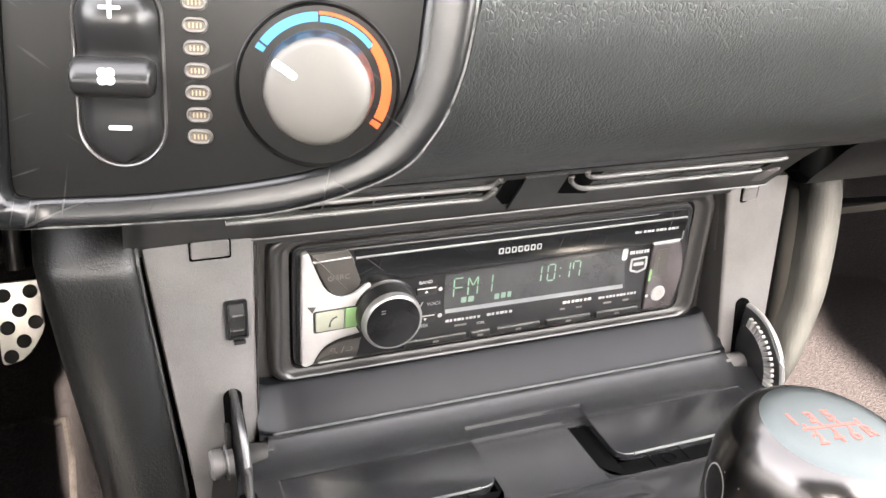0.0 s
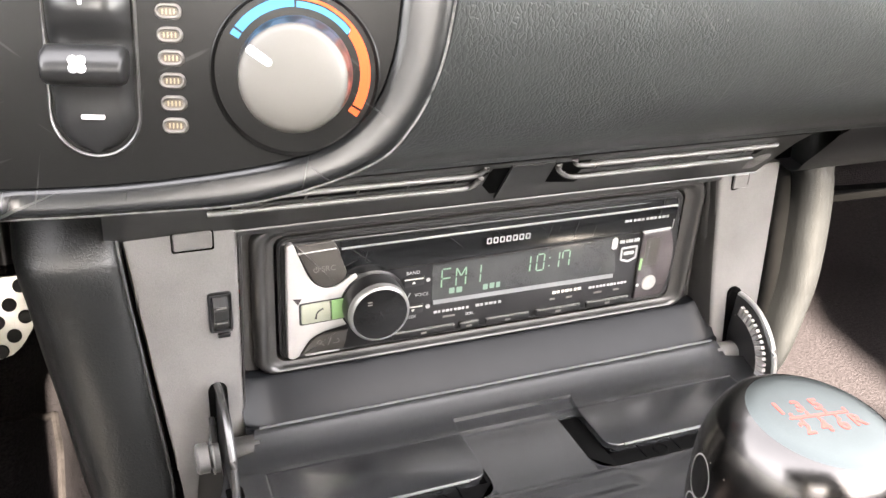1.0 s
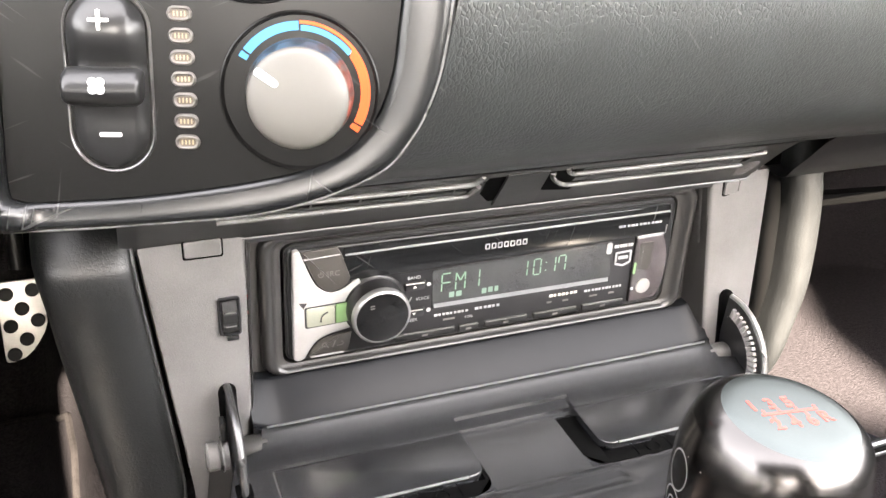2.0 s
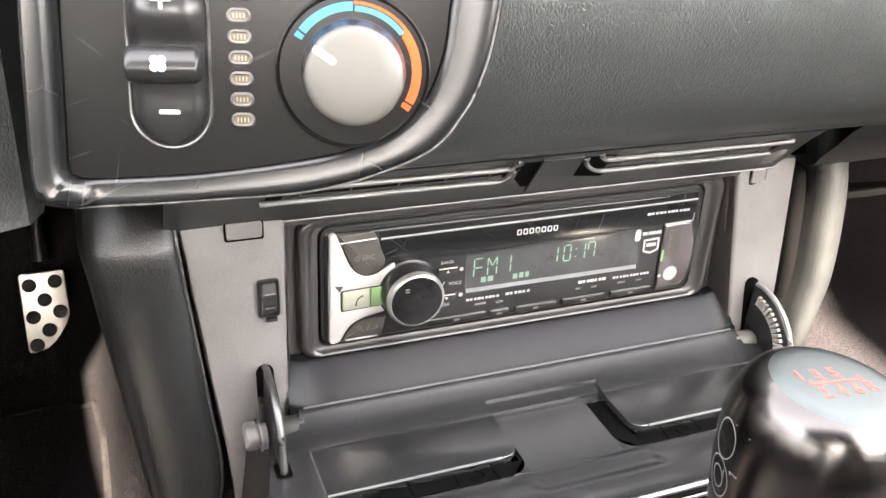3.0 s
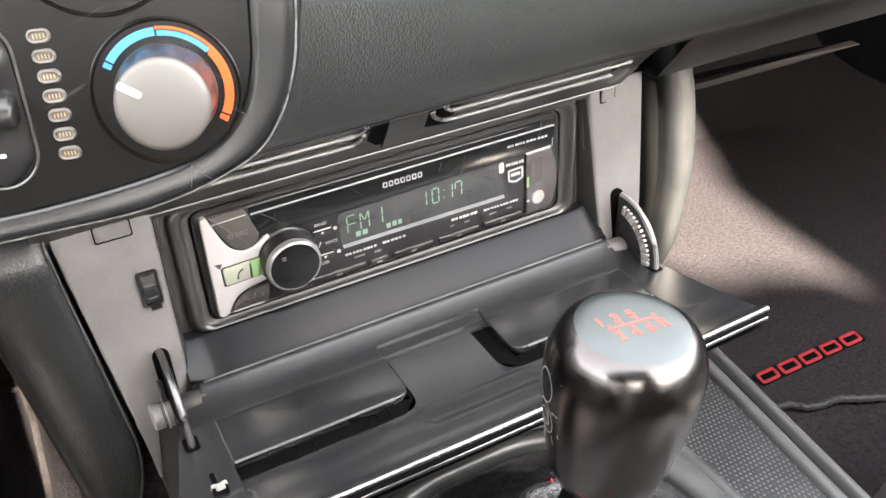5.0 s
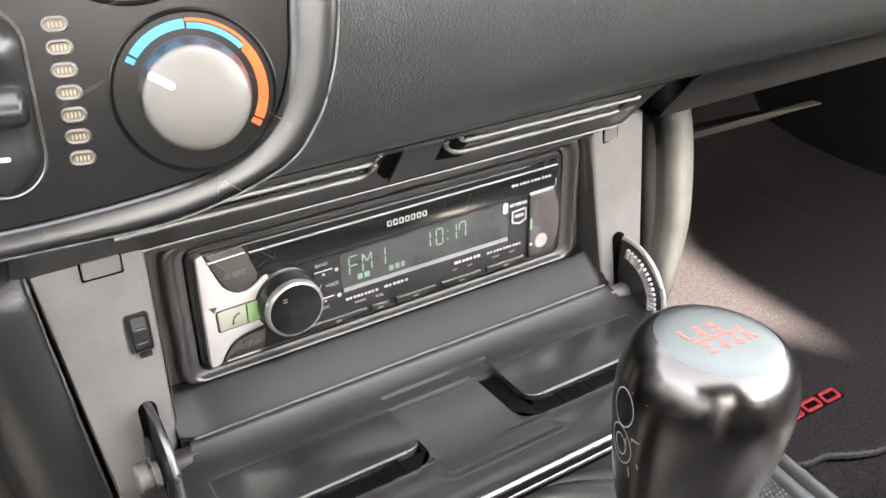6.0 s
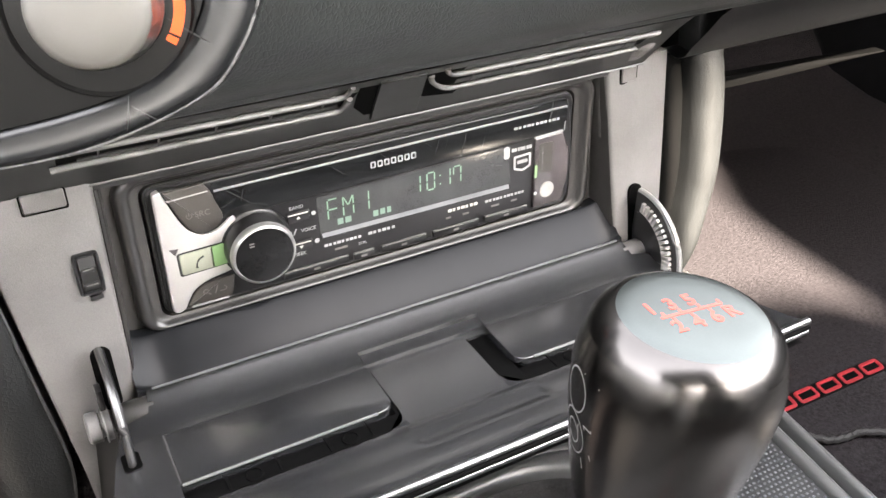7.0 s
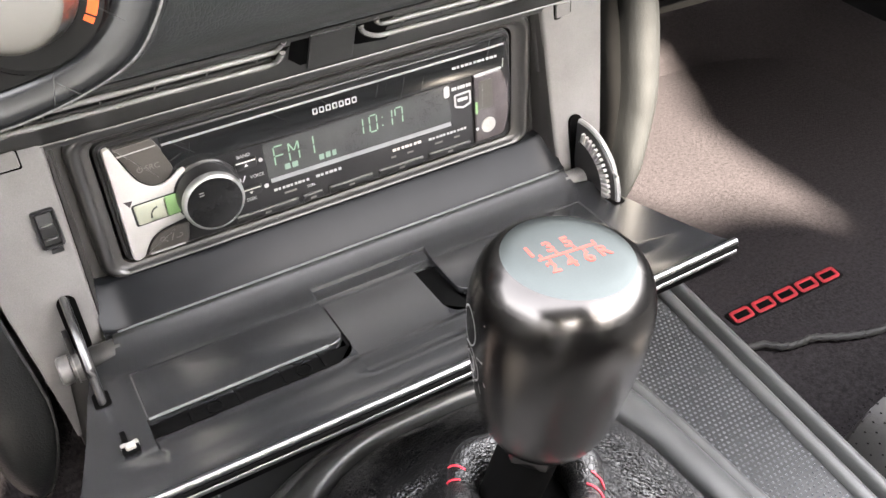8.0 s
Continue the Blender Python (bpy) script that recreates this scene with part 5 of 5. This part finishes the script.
# == knee pads ==
def build_pads():
    rows_l = [(34, -172, -147, 14), (31, -176, -146, 4), (26, -178, -145.6, -4), (20, -178.5, -145.4, -9), (14, -178.5, -145.0, -11), (0, -176.5, -143.8, -12), (-15, -174.9, -142.2, -12.5), (-45, -171, -139.2, -13.5), (-78, -167.2, -136, -14.5), (-96, -165.0, -137.5, -15), (-112, -164.2, -141.6, -14), (-126, -162.6, -146.5, -11), (-134, -159, -150.5, -7), (-138, -156, -153, 0)]
    rows_r = [(50, 146.2, 166.4, -8), (22, 147.4, 167.8, -9), (14, 149.6, 169, -10), (0, 152, 171, -11), (-20, 153.6, 172.6, -12), (-40, 154.4, 172.6, -13), (-60, 153, 170, -13), (-80, 150, 166, -13), (-96, 145, 157, -11), (-108, 141, 149, -8)]
    for nm, rows, lab in (("knee_pad", rows_l, "padded black vinyl knee pad on the driver side"), ("knee_pad", rows_r, "padded black vinyl knee pad on the passenger side")):
        rings = []
        tab = spline([r for r in rows], 4)
        for z, x0, x1, y in tab:
            w, pts = x1 - x0, []
            outer, inner = (x0, x1) if rows is rows_l else (x1, x0)
            sgn = 1 if rows is rows_l else -1
            # outer side first, round over the front, to the pillar side
            pts = [(outer + sgn * 2, y + 130), (outer, y + 40), (outer, y + 16), (outer + sgn * 0.8, y + 9), (outer + sgn * 3.0, y + 4), (outer + sgn * 7, y + 1.0), ((outer + inner) / 2, y - 0.4), (inner - sgn * 5, y + 0.2), (inner - sgn * 2.2, y + 1.2), (inner - sgn * 0.6, y + 3), (inner, y + 6), (inner, y + 40), (inner, y + 130)]
            if rows is rows_r:
                pts = [(outer - 1, y + 130), (outer, y + 50), (outer - 0.4, y + 20), (outer - 1.2, y + 10), (outer - 2.6, y + 5.0), (outer - 4.6, y + 2), (outer - 6.8, y + 0.4), ((inner + outer) / 2, y - 0.2), (inner + 6, y + 0.3), (inner + 3, y + 1.6), (inner + 1.1, y + 4.2), (inner + 0.2, y + 9), (inner, y + 40), (inner, y + 130)]
            rings.append([V(x, yy, z) for x, yy in pts])
        pad = thing(nm, (tab[-1][1], 20, tab[-1][0]), lab, "knee pad", "knee pads")
        bm = bmesh.new()
        loft(bm, rings)
        part("cushion", bm, M_PAD, pad, smooth=60)
        if rows is rows_r:
            bm = bmesh.new()
            tube(bm, [tuple((r[3] - Vector((0, 0, ZO))) * 1000 + Vector((0.2, 0, 0))) for r in rings[6:-4]], 0.4, 6)
            part("edge_seam", bm, M_PAD, pad)
            continue
        # worn edge beside the pillar
        bm = bmesh.new()
        k = 9
        tube(bm, [tuple((r[k] - Vector((0, 0, ZO))) * 1000 + Vector((0, -0.1, 0))) for r in rings[6:-4]], 0.7, 6)
        part("edge_seam", bm, M_PADEDGE, pad, "worn lighter edge")
    # black filler painting the shade between the passenger pillar and its pad
    bm = bmesh.new()
    loft(bm, [[V(135.9, y + 14, z), V(x0 + 1.6, y + 14, z), V(x0 + 1.6, 60, z), V(135.9, 60, z)] for z, x0, x1, y in spline(rows_r, 3)])
    solo("wall_gap_shade", bm, M_BLACK, "black filler for the shade behind the console pillar", "panel", kind="structure")
    # black sheet that stands for the shade inside the console
    bm = bmesh.new()
    box(bm, -150, 150, 30, 60, -262, 24, 0.5)
    solo("wall_console_back", bm, M_BLACK, "black backing sheet for the shade inside the console", "panel", kind="structure")


build_pads()


# == tunnel, gear lever ==
def edge_r(y):
    return 154 + 0.134 * (y + 60)


def build_tunnel():
    t = thing("tunnel_console", (20, -200, -150), "grey plastic tunnel console round the gear lever", "console")
    bm = bmesh.new()
    rings = []
    for y in range(30, -421, -30):
        rings.append([V(x, y, z) for x, z in ((-150, -262), (-140, -170), (-132, -147), (-128, -142), (-120, -140.6), (edge_r(y), -140.6))])
    loft(bm, rings, False)
    part("top", bm, M_TEX, t)
    # studs of the textured panels
    bm = bmesh.new()
    def stud(x, y):
        z = -140.6
        a = [bm.verts.new(V(x + dx, y + dy, z)) for dx, dy in ((-0.6, -0.6), (0.6, -0.6), (0.6, 0.6), (-0.6, 0.6))]
        b = [bm.verts.new(V(x + dx, y + dy, z + 0.5)) for dx, dy in ((-0.3, -0.3), (0.3, -0.3), (0.3, 0.3), (-0.3, 0.3))]
        bm.faces.new(b)
        for i in range(4):
            bm.faces.new((a[i], a[(i + 1) % 4], b[(i + 1) % 4], b[i]))
    for j in range(98):
        y = -22 - 2.6 * j
        for k in range(22):
            x = 106 + 2.6 * k + (1.3 if j % 2 else 0)
            if x < edge_r(y) - 1.0:
                stud(x, y)
        for k in range(16):
            x = -126 + 2.6 * k + (1.3 if j % 2 else 0)
            if x < -86 and y < -40:
                stud(x, y)
    ob = part("studs", bm, M_STUD, t, "rows of tiny moulded studs", smooth=20, fix=False)
    ob["kind"] = "stuff"
    # edge rail on the passenger side with a groove
    bm = bmesh.new()
    prof = [(-0.3, -141), (0, -139.4), (0.8, -138.0), (2.0, -137.2), (4.6, -137.0), (6.2, -137.8), (6.8, -140), (7.2, -147), (9.4, -147.6), (10.2, -146), (10.8, -138.2), (12, -136.6), (14, -136.4), (16, -137.6), (17.4, -141), (18.6, -150), (22, -200), (30, -250), (36, -264)]
    rings = []
    for y in range(10, -421, -14):
        rings.append([V(edge_r(y) + dx, y, z) for dx, z in prof])
    loft(bm, rings, False)
    part("edge_rail", bm, M_RIDGE, t, "rounded grey edge rail with a groove", smooth=50)
    # raised frame round the boot
    out = rounded([(107, -300), (107, -100), (104, -60), (60, -39.5), (-40, -39.5), (-88, -62), (-98, -150), (-98, -300)], [6, 20, 20, 26, 26, 26, 20, 6], 7)
    inn = rounded([(86, -290), (85, -110), (76, -82), (44, -53), (-28, -53), (-62, -72), (-74, -150), (-76, -290)], [6, 20, 20, 24, 24, 24, 20, 6], 7)
    bm = bmesh.new()
    collar(bm, ccw(out), ccw(inn), TOPZ, [(0, -140.8), (0, -139), (0.06, -137.8), (0.16, -137.4), (0.22, -137.9), (0.26, -138.6), (0.30, -137.6), (0.42, -134.6), (0.6, -132.6), (0.8, -132.2), (0.93, -133.4), (1.0, -136), (1.02, -146)])
    part("boot_frame", bm, M_RIDGE, t, "smooth raised grey frame round the boot", smooth=50)
    return inn


BOOT_IN = build_tunnel()
KNOB_TOP, KNOB_BOT = Vector((-14.6, -178.4, 47)), Vector((-18.4, -175.8, -8))
AXIS = (KNOB_TOP - KNOB_BOT).normalized()
KN = Plane(KNOB_TOP, Vector((1, 0, -AXIS.x / AXIS.z)), Vector((0, 1, -AXIS.y / AXIS.z)))


def build_lever():
    g = thing("gear_lever", (-40, -160, -130), "gear lever with a brushed steel knob and leather boot", "gear lever")
    bm = bmesh.new()
    prof = [(10.5, -57.6), (12.6, -57.2), (14.6, -55.8), (16.7, -51.5), (18.4, -45), (19.8, -37), (21.3, -28), (22.1, -20), (22.2, -14), (21.6, -9.5), (20.4, -5.6), (19.0, -3.1), (17.2, -1.45), (15.6, -0.62)]
    prof = [tuple(p) for p in spline(prof, 3)]
    cut = next(k for k, p in enumerate(prof) if p[1] > -6.4)
    lathe(bm, prof[:cut + 1], KN, 96, (True, False))
    kb = part("knob", bm, M_STEEL, g, "worn brushed steel knob", smooth=80)
    bm = bmesh.new()
    lathe(bm, prof[cut:], KN, 96, (False, False))
    part("shoulder", bm, M_STEELMID, kb, "rounded steel shoulder, darkened to mute its reflections", smooth=80)
    bm = bmesh.new()
    lathe(bm, [(15.6, -0.62), (14.2, -0.22), (12.4, -0.05), (9, 0.0), (2, 0.0)], KN, 96)
    top = part("knob_top", bm, M_STEELTOP, kb, "flat steel top tinted with reflected sky, with a red shift pattern", smooth=60)
    # shift pattern
    S = KN.moved(-0.6, 0.4, 0.0).turned(-3)
    for ch, p, q in (("1", -7.4, 3.4), ("3", -2.2, 3.4), ("5", 2.6, 3.4), ("2", -5.2, -3.4), ("4", -0.4, -3.4), ("6", 4.2, -3.4), ("R", 8.6, -2.8)):
        letters("shift_sign", ch, S.moved(p, q), 5.0, M_KRED, top, 0.06, bold=0.12)
    bm = bmesh.new()
    slab(bm, rrect(0.8, 0.2, 15.6, 0.75, 0.2, 1), S, 0, 0.07, 0)
    for p, q in ((-5.8, 1.0), (-1.6, 1.0), (3.2, 1.0), (-4.6, -0.9), (0.0, -0.9), (4.6, -0.9), (8.3, 0.9)):
        slab(bm, rrect(p, q, 0.6, 1.6, 0.2, 1), S, 0, 0.06, 0)
    part("shift_lines", bm, M_KRED, top)
    # etched rings on the driver side of the knob
    bm = bmesh.new()
    def skin(a, h):
        r = float(np.interp(h, [p[1] for p in prof], [p[0] for p in prof])) + 0.06
        return (r * math.cos(a), r * math.sin(a))
    def etch(pts, w=0.35):
        rows = []
        for a, h in pts:
            x, y = skin(a, h)
            rows.append((x, y, h, a))
        for (a0, h0), (a1, h1) in zip(pts, pts[1:]):
            d = Vector(((a1 - a0) * 26, h1 - h0))
            if d.length < 1e-6:
                continue
            nrm = Vector((-d.y, d.x)).normalized() * w / 2
            q = []
            for a, h, s in ((a0, h0, -1), (a1, h1, -1), (a1, h1, 1), (a0, h0, 1)):
                aa, hh = a + s * nrm.x / 26, h + s * nrm.y
                x, y = skin(aa, hh)
                q.append(bm.verts.new(KN.at(x, y, hh)))
            bm.faces.new(q)
    ca = radians(163)
    for c, hh, ra in ((0, -18, 5.2), (0.02, -29, 5.6), (0.02, -29, 3.0)):
        etch([(ca + c + ra / 26 * math.cos(t * 0.3), hh + ra * math.sin(t * 0.3)) for t in range(22)])
    etch([(ca + 0.10, -12), (ca + 0.34, -24), (ca + 0.22, -24), (ca + 0.36, -32)])
    etch([(ca + 0.34, -12), (ca + 0.12, -26), (ca + 0.22, -37)])
    part("etching", bm, M_ETCH, kb, "etched outline emblem", fix=False)
    # collar and shaft
    bm = bmesh.new()
    SHA = Plane((-18.6, -175.6, -9), Vector((1, 0, -0.24)), Vector((0, 1, 0.15)))
    lathe(bm, [(9.2, -9.5), (9.4, -9.0), (9.4, -2.0), (8, -1.6)], SHA.turned(20), 6)
    part("lock_nut", bm, M_STEEL, g, "six-sided lock nut")
    bm = bmesh.new()
    lathe(bm, [(8.4, -60), (8.6, -9), (8.0, -8.6)], SHA, 24)
    part("shaft", bm, M_BLACK, g)
    # boot: wrinkled leather from the frame up to a gathered lip round the shaft
    n = len(BOOT_IN)
    bi = ccw(BOOT_IN)
    c0 = Vector((-22, -173.5, -33))
    rings = []
    steps = [(0.0, -141), (0.03, -134), (0.10, -126), (0.26, -114), (0.42, -103), (0.58, -91), (0.72, -79), (0.83, -67), (0.91, -56), (0.96, -47), (1.0, -41)]
    for f, z in spline(steps, 5):
        row = []
        for i in range(n):
            x, y = bi[i]
            a = math.atan2(y - c0.y, x - c0.x)
            tx, ty = c0.x + 17.5 * math.cos(a), c0.y + 17.5 * math.sin(a)
            g2 = f ** 0.9
            px, py = x + (tx - x) * g2, y + (ty - y) * g2
            body = math.sin(math.pi * min(1, f))
            fold = 2.4 * math.sin(a * 5 + f * 4) * body + noise.noise(Vector((px * 0.05, py * 0.05, z * 0.03))) * 6 * body
            fold += 1.6 * math.cos(a * 9 + 1.0) * max(0.0, f - 0.6) * 2
            dz = 2.6 * noise.noise(Vector((px * 0.07, py * 0.07, 3.0))) * body
            row.append(V(px + math.cos(a) * fold, py + math.sin(a) * fold, z + dz))
        rings.append(row)
    bm = bmesh.new()
    loft(bm, rings, True, (False, False))
    boot = part("boot", bm, M_LEATHER, g, "wrinkled black leather boot with red stitching", smooth=80)
    # the gathered lip: a soft lobed roll with a dark inside
    def lip(a, b):
        lobe = 0.5 + 0.5 * math.cos(a * 6 + 0.6)
        rr = 5.2 + 1.5 * lobe
        rad = 17.6 + 0.9 * lobe + rr * math.cos(b) * 0.92
        return (c0.x + rad * math.cos(a), c0.y + rad * math.sin(a), -39.5 + rr * 1.5 * math.sin(b) + 0.6 * math.sin(a * 2))
    bm = bmesh.new()
    loft(bm, [[V(*lip(2 * math.pi * k / 72, b * 2 * math.pi / 18)) for k in range(72)] for b in range(-5, 15)], True, (False, False))
    lp = part("gathered_lip", bm, M_LIP, boot, "gathered leather lip round the shaft", smooth=80)
    # black sleeve that stands for the shade inside the lip
    bm = bmesh.new()
    lathe(bm, [(14, -26), (13, -10)], Plane((c0.x, c0.y, -33), (1, 0, 0), (0, 1, 0)), 24)
    part("boot_inside", bm, M_BLACK, boot)
    # short red cross stitches over the lip, in pairs
    for a0 in (25, 80, 140, 200, 262, 325):
        for da, b0, b1 in ((-6, 0.5, 1.75), (6, 0.4, 1.5)):
            bm = bmesh.new()
            a = radians(a0 + da)
            pts = []
            for k in range(7):
                b = b0 + (b1 - b0) * k / 6
                p = lip(a + 0.06 * (k - 3) / 3, b)
                pts.append((p[0] + 0.25 * math.cos(a), p[1] + 0.25 * math.sin(a), p[2] + 0.25))
            tube(bm, pts, 0.34, 5)
            part("stitch", bm, M_THREAD, lp)
    # one seam down each side of the boot, a stitch at a time
    for way in (232, 312):
        i0 = min(range(n), key=lambda i: abs((math.degrees(math.atan2(bi[i][1] - c0.y, bi[i][0] - c0.x)) - way + 180) % 360 - 180))
        for k in range(4, 50, 2):
            p, q = rings[k][i0] * 1000, rings[k + 1][i0] * 1000
            up = Vector((0, 0, 0.5 - ZO * 1000))
            bm = bmesh.new()
            tube(bm, [tuple(p + up), tuple(p + (q - p) * 0.85 + up)], 0.4, 5)
            part("stitch", bm, M_THREAD, boot)


build_lever()


# == floor mats, seat, pedal ==
def build_mats():
    bm = bmesh.new()
    edge = [(205, -30), (240, -14), (279, -17), (292, -27), (304, -31), (316, -32), (330, -40), (345, -47), (360, -51), (420, -58), (520, -60), (640, -60), (640, 300), (560, 335), (240, 335), (205, 310)]
    pts = rounded(edge, [8, 5, 4, 4, 4, 4, 4, 4, 4, 4, 20, 20, 30, 30, 20, 20], 3)
    slab(bm, pts, TOPZ, -264, -257.5, 2.0, 3)
    m = solo("floor_mat", bm, M_MAT, "dark grey carpet mat with a red woven badge", "floor mat")
    bm = bmesh.new()
    tube(bm, [(x, y, -257.4 + (1.2 if k % 2 else 0)) for k, (x, y) in enumerate(spline(edge[1:11], 4))], 2.6, 8)
    part("binding", bm, M_RUBBER, m, "black bound edge")
    bm = bmesh.new()
    B = Plane((336, 10.5, -257.4), (1, -0.02, 0), (0, 1, 0))
    slab(bm, rrect(0, 0, 108, 13.5, 3, 3), B, -0.5, 0.9, 0.3, 1)
    badge = part("badge", bm, M_BLACK, m, "black woven badge")
    for k in range(5):
        bm = bmesh.new()
        c = -42.5 + 21.3 * k
        o = rounded([(c - 10.4, -5.9), (c + 8.2, -5.9), (c + 10.4, 5.9), (c - 8.2, 5.9)], 3.4, 3)
        collar(bm, ccw(o), offset(ccw(o), 3.0), B, [(0, 0.8), (0.1, 1.5), (0.5, 1.8), (0.9, 1.5), (1, 0.8)])
        part("badge_block", bm, M_BADGE, badge, "red woven block")


build_mats()


def driver_mat_edge(y):
    return float(np.interp(y, [-320, 0, 50, 90, 136, 204, 262, 284, 297], [-186, -186, -186, -184, -184, -189, -203, -211, -226]))


def build_driver_mat():
    bm = bmesh.new()
    ys = list(range(-300, 260, 20)) + [262, 272, 280, 288, 294, 297]
    rows, rim = [], []
    for y in ys:
        e = driver_mat_edge(y)
        xs = [-600 + (e - 30 + 600) * k / 10 for k in range(11)] + [e - 24, e - 18, e - 12, e - 7, e - 3, e]
        rows.append([V(x, y, floor_height(x, y) + 7 + 1.5 * noise.noise(Vector((x * 0.02, y * 0.02, 5.0)))) for x in xs] + [V(e, y, floor_height(e, y) - 2)])
        rim.append((e, y, floor_height(e, y) + 6.5))
    rows.append([v + Vector((0, 0.001, -0.010)) for v in rows[-1]])
    loft(bm, rows, False)
    m = solo("floor_mat", bm, M_MAT, "dark grey carpet mat with a pale bound edge", "floor mat", smooth=60)
    bm = bmesh.new()
    far = [(x, 297, floor_height(x, 297) + 6.5) for x in range(-600, -230, 30)]
    tube(bm, spline(far, 2) + spline(rim[::-1], 3), 2.4, 8)
    part("binding", bm, M_BIND, m, "pale worn bound edge")


build_driver_mat()


def build_seat(name, x0, x1, bx0, bx1, rise, lab):
    s = thing(name, ((x0 + x1) / 2, -360, -250), lab, "car seat", "car seats")
    def cushion(nm, ax0, ax1, y0, y1, z0, z1, crown, bol):
        bm = bmesh.new()
        rings = []
        for k in range(25):
            f = k / 24
            y = y0 + (y1 - y0) * f
            e = min(1, max(0.0, min(f, 1 - f) * 26)) ** 0.45
            row = []
            for j in range(25):
                g = -1 + j / 12
                x = (ax0 + ax1) / 2 + (ax1 - ax0) / 2 * g
                bo = bol * max(0, 1 - ((abs(g) - 0.74) / 0.26) ** 2) if abs(g) > 0.48 else 0
                ed = (1 - abs(g) ** 14)
                row.append(V(x, y, z0 + (z1 - z0 + crown * (1 - g * g) + bo) * e * ed))
            rings.append(row)
        loft(bm, rings, False)
        ob = part(nm, bm, M_SEAT, s, smooth=70)
        return ob
    cushion("cushion", x0, x1, -122, -640, -250, -176, 8, 24)
    bm = bmesh.new()
    rows = []
    c = (bx0 + bx1) / 2
    for k in range(25):
        f = k / 24
        z = -190 + rise * f
        y = -600 - 150 * f
        w = (bx1 - bx0) / 2 * (1 - 0.10 * f ** 2 - (0.35 * ((f - 0.9) / 0.1) ** 2 if f > 0.9 else 0))
        rows.append([V(c + w * math.copysign(abs(math.cos(a)) ** 0.5, math.cos(a)), y + 55 * math.copysign(abs(math.sin(a)) ** 0.7, math.sin(a)), z) for a in [2 * math.pi * j / 32 for j in range(32)]])
    loft(bm, rows)
    part("backrest", bm, M_SEAT, s, "reclined padded backrest", smooth=70)
    # perforations in the cushion
    if x0 > 0:
        bm = bmesh.new()
        for j in range(34):
            for k in range(30):
                x = x0 + 26 + 4.2 * k + (2.1 if j % 2 else 0)
                y = -136 - 4.2 * j
                g = (x - (x0 + x1) / 2) / ((x1 - x0) / 2)
                f = (y + 122) / (-518)
                e = min(1, max(0.0, min(f, 1 - f) * 26)) ** 0.45
                bo = 24 * max(0, 1 - ((abs(g) - 0.74) / 0.26) ** 2) if abs(g) > 0.48 else 0
                z = -250 + (74 + 8 * (1 - g * g) + bo) * e * (1 - abs(g) ** 14) + 0.35
                slab(bm, circle(x, y, 0.55, 6), TOPZ, z - 0.2, z, 0)
        ob = part("perforation", bm, M_BLACK, s, fix=False)
        ob["kind"] = "stuff"


build_seat("passenger_chair", 163, 650, 195, 570, 350, "black perforated leather passenger seat")
build_seat("driver_chair", -620, -190, -640, -250, 420, "black leather driver seat")


def build_pedal():
    p = thing("accelerator_pedal", (-222, 400, -262), "bare alloy pedal pad with round black rubber studs", "pedal")
    pl = Plane((-222, 395, -215), (1, 0.02, 0), (0.03, 0.42, 1))
    bm = bmesh.new()
    o = rounded([(-17, -42), (17, -42), (17.5, 24), (-17.5, 24)], [5, 5, 4, 4], 4)
    slab(bm, o, pl, -2.5, 2.0, 1.0, 3, True)
    pad = part("pad", bm, M_ALU, p, "brushed alloy pad")
    for c in ((-10, 14), (9.5, 15), (0, 1), (-10, -12), (10.5, -10), (0.5, -24), (-10, -35), (10, -35)):
        bm = bmesh.new()
        lathe(bm, [(5.6, 1.5), (5.5, 3.4), (4.8, 3.9), (2.0, 3.6)], pl.moved(*c), 20)
        part("stud", bm, M_RUBBER, pad)
    bm = bmesh.new()
    tube(bm, spline([(-222, 420, -190), (-221, 440, -120), (-219, 470, 0)], 5), 7, 10)
    part("arm", bm, M_RADIO, p)


build_pedal()
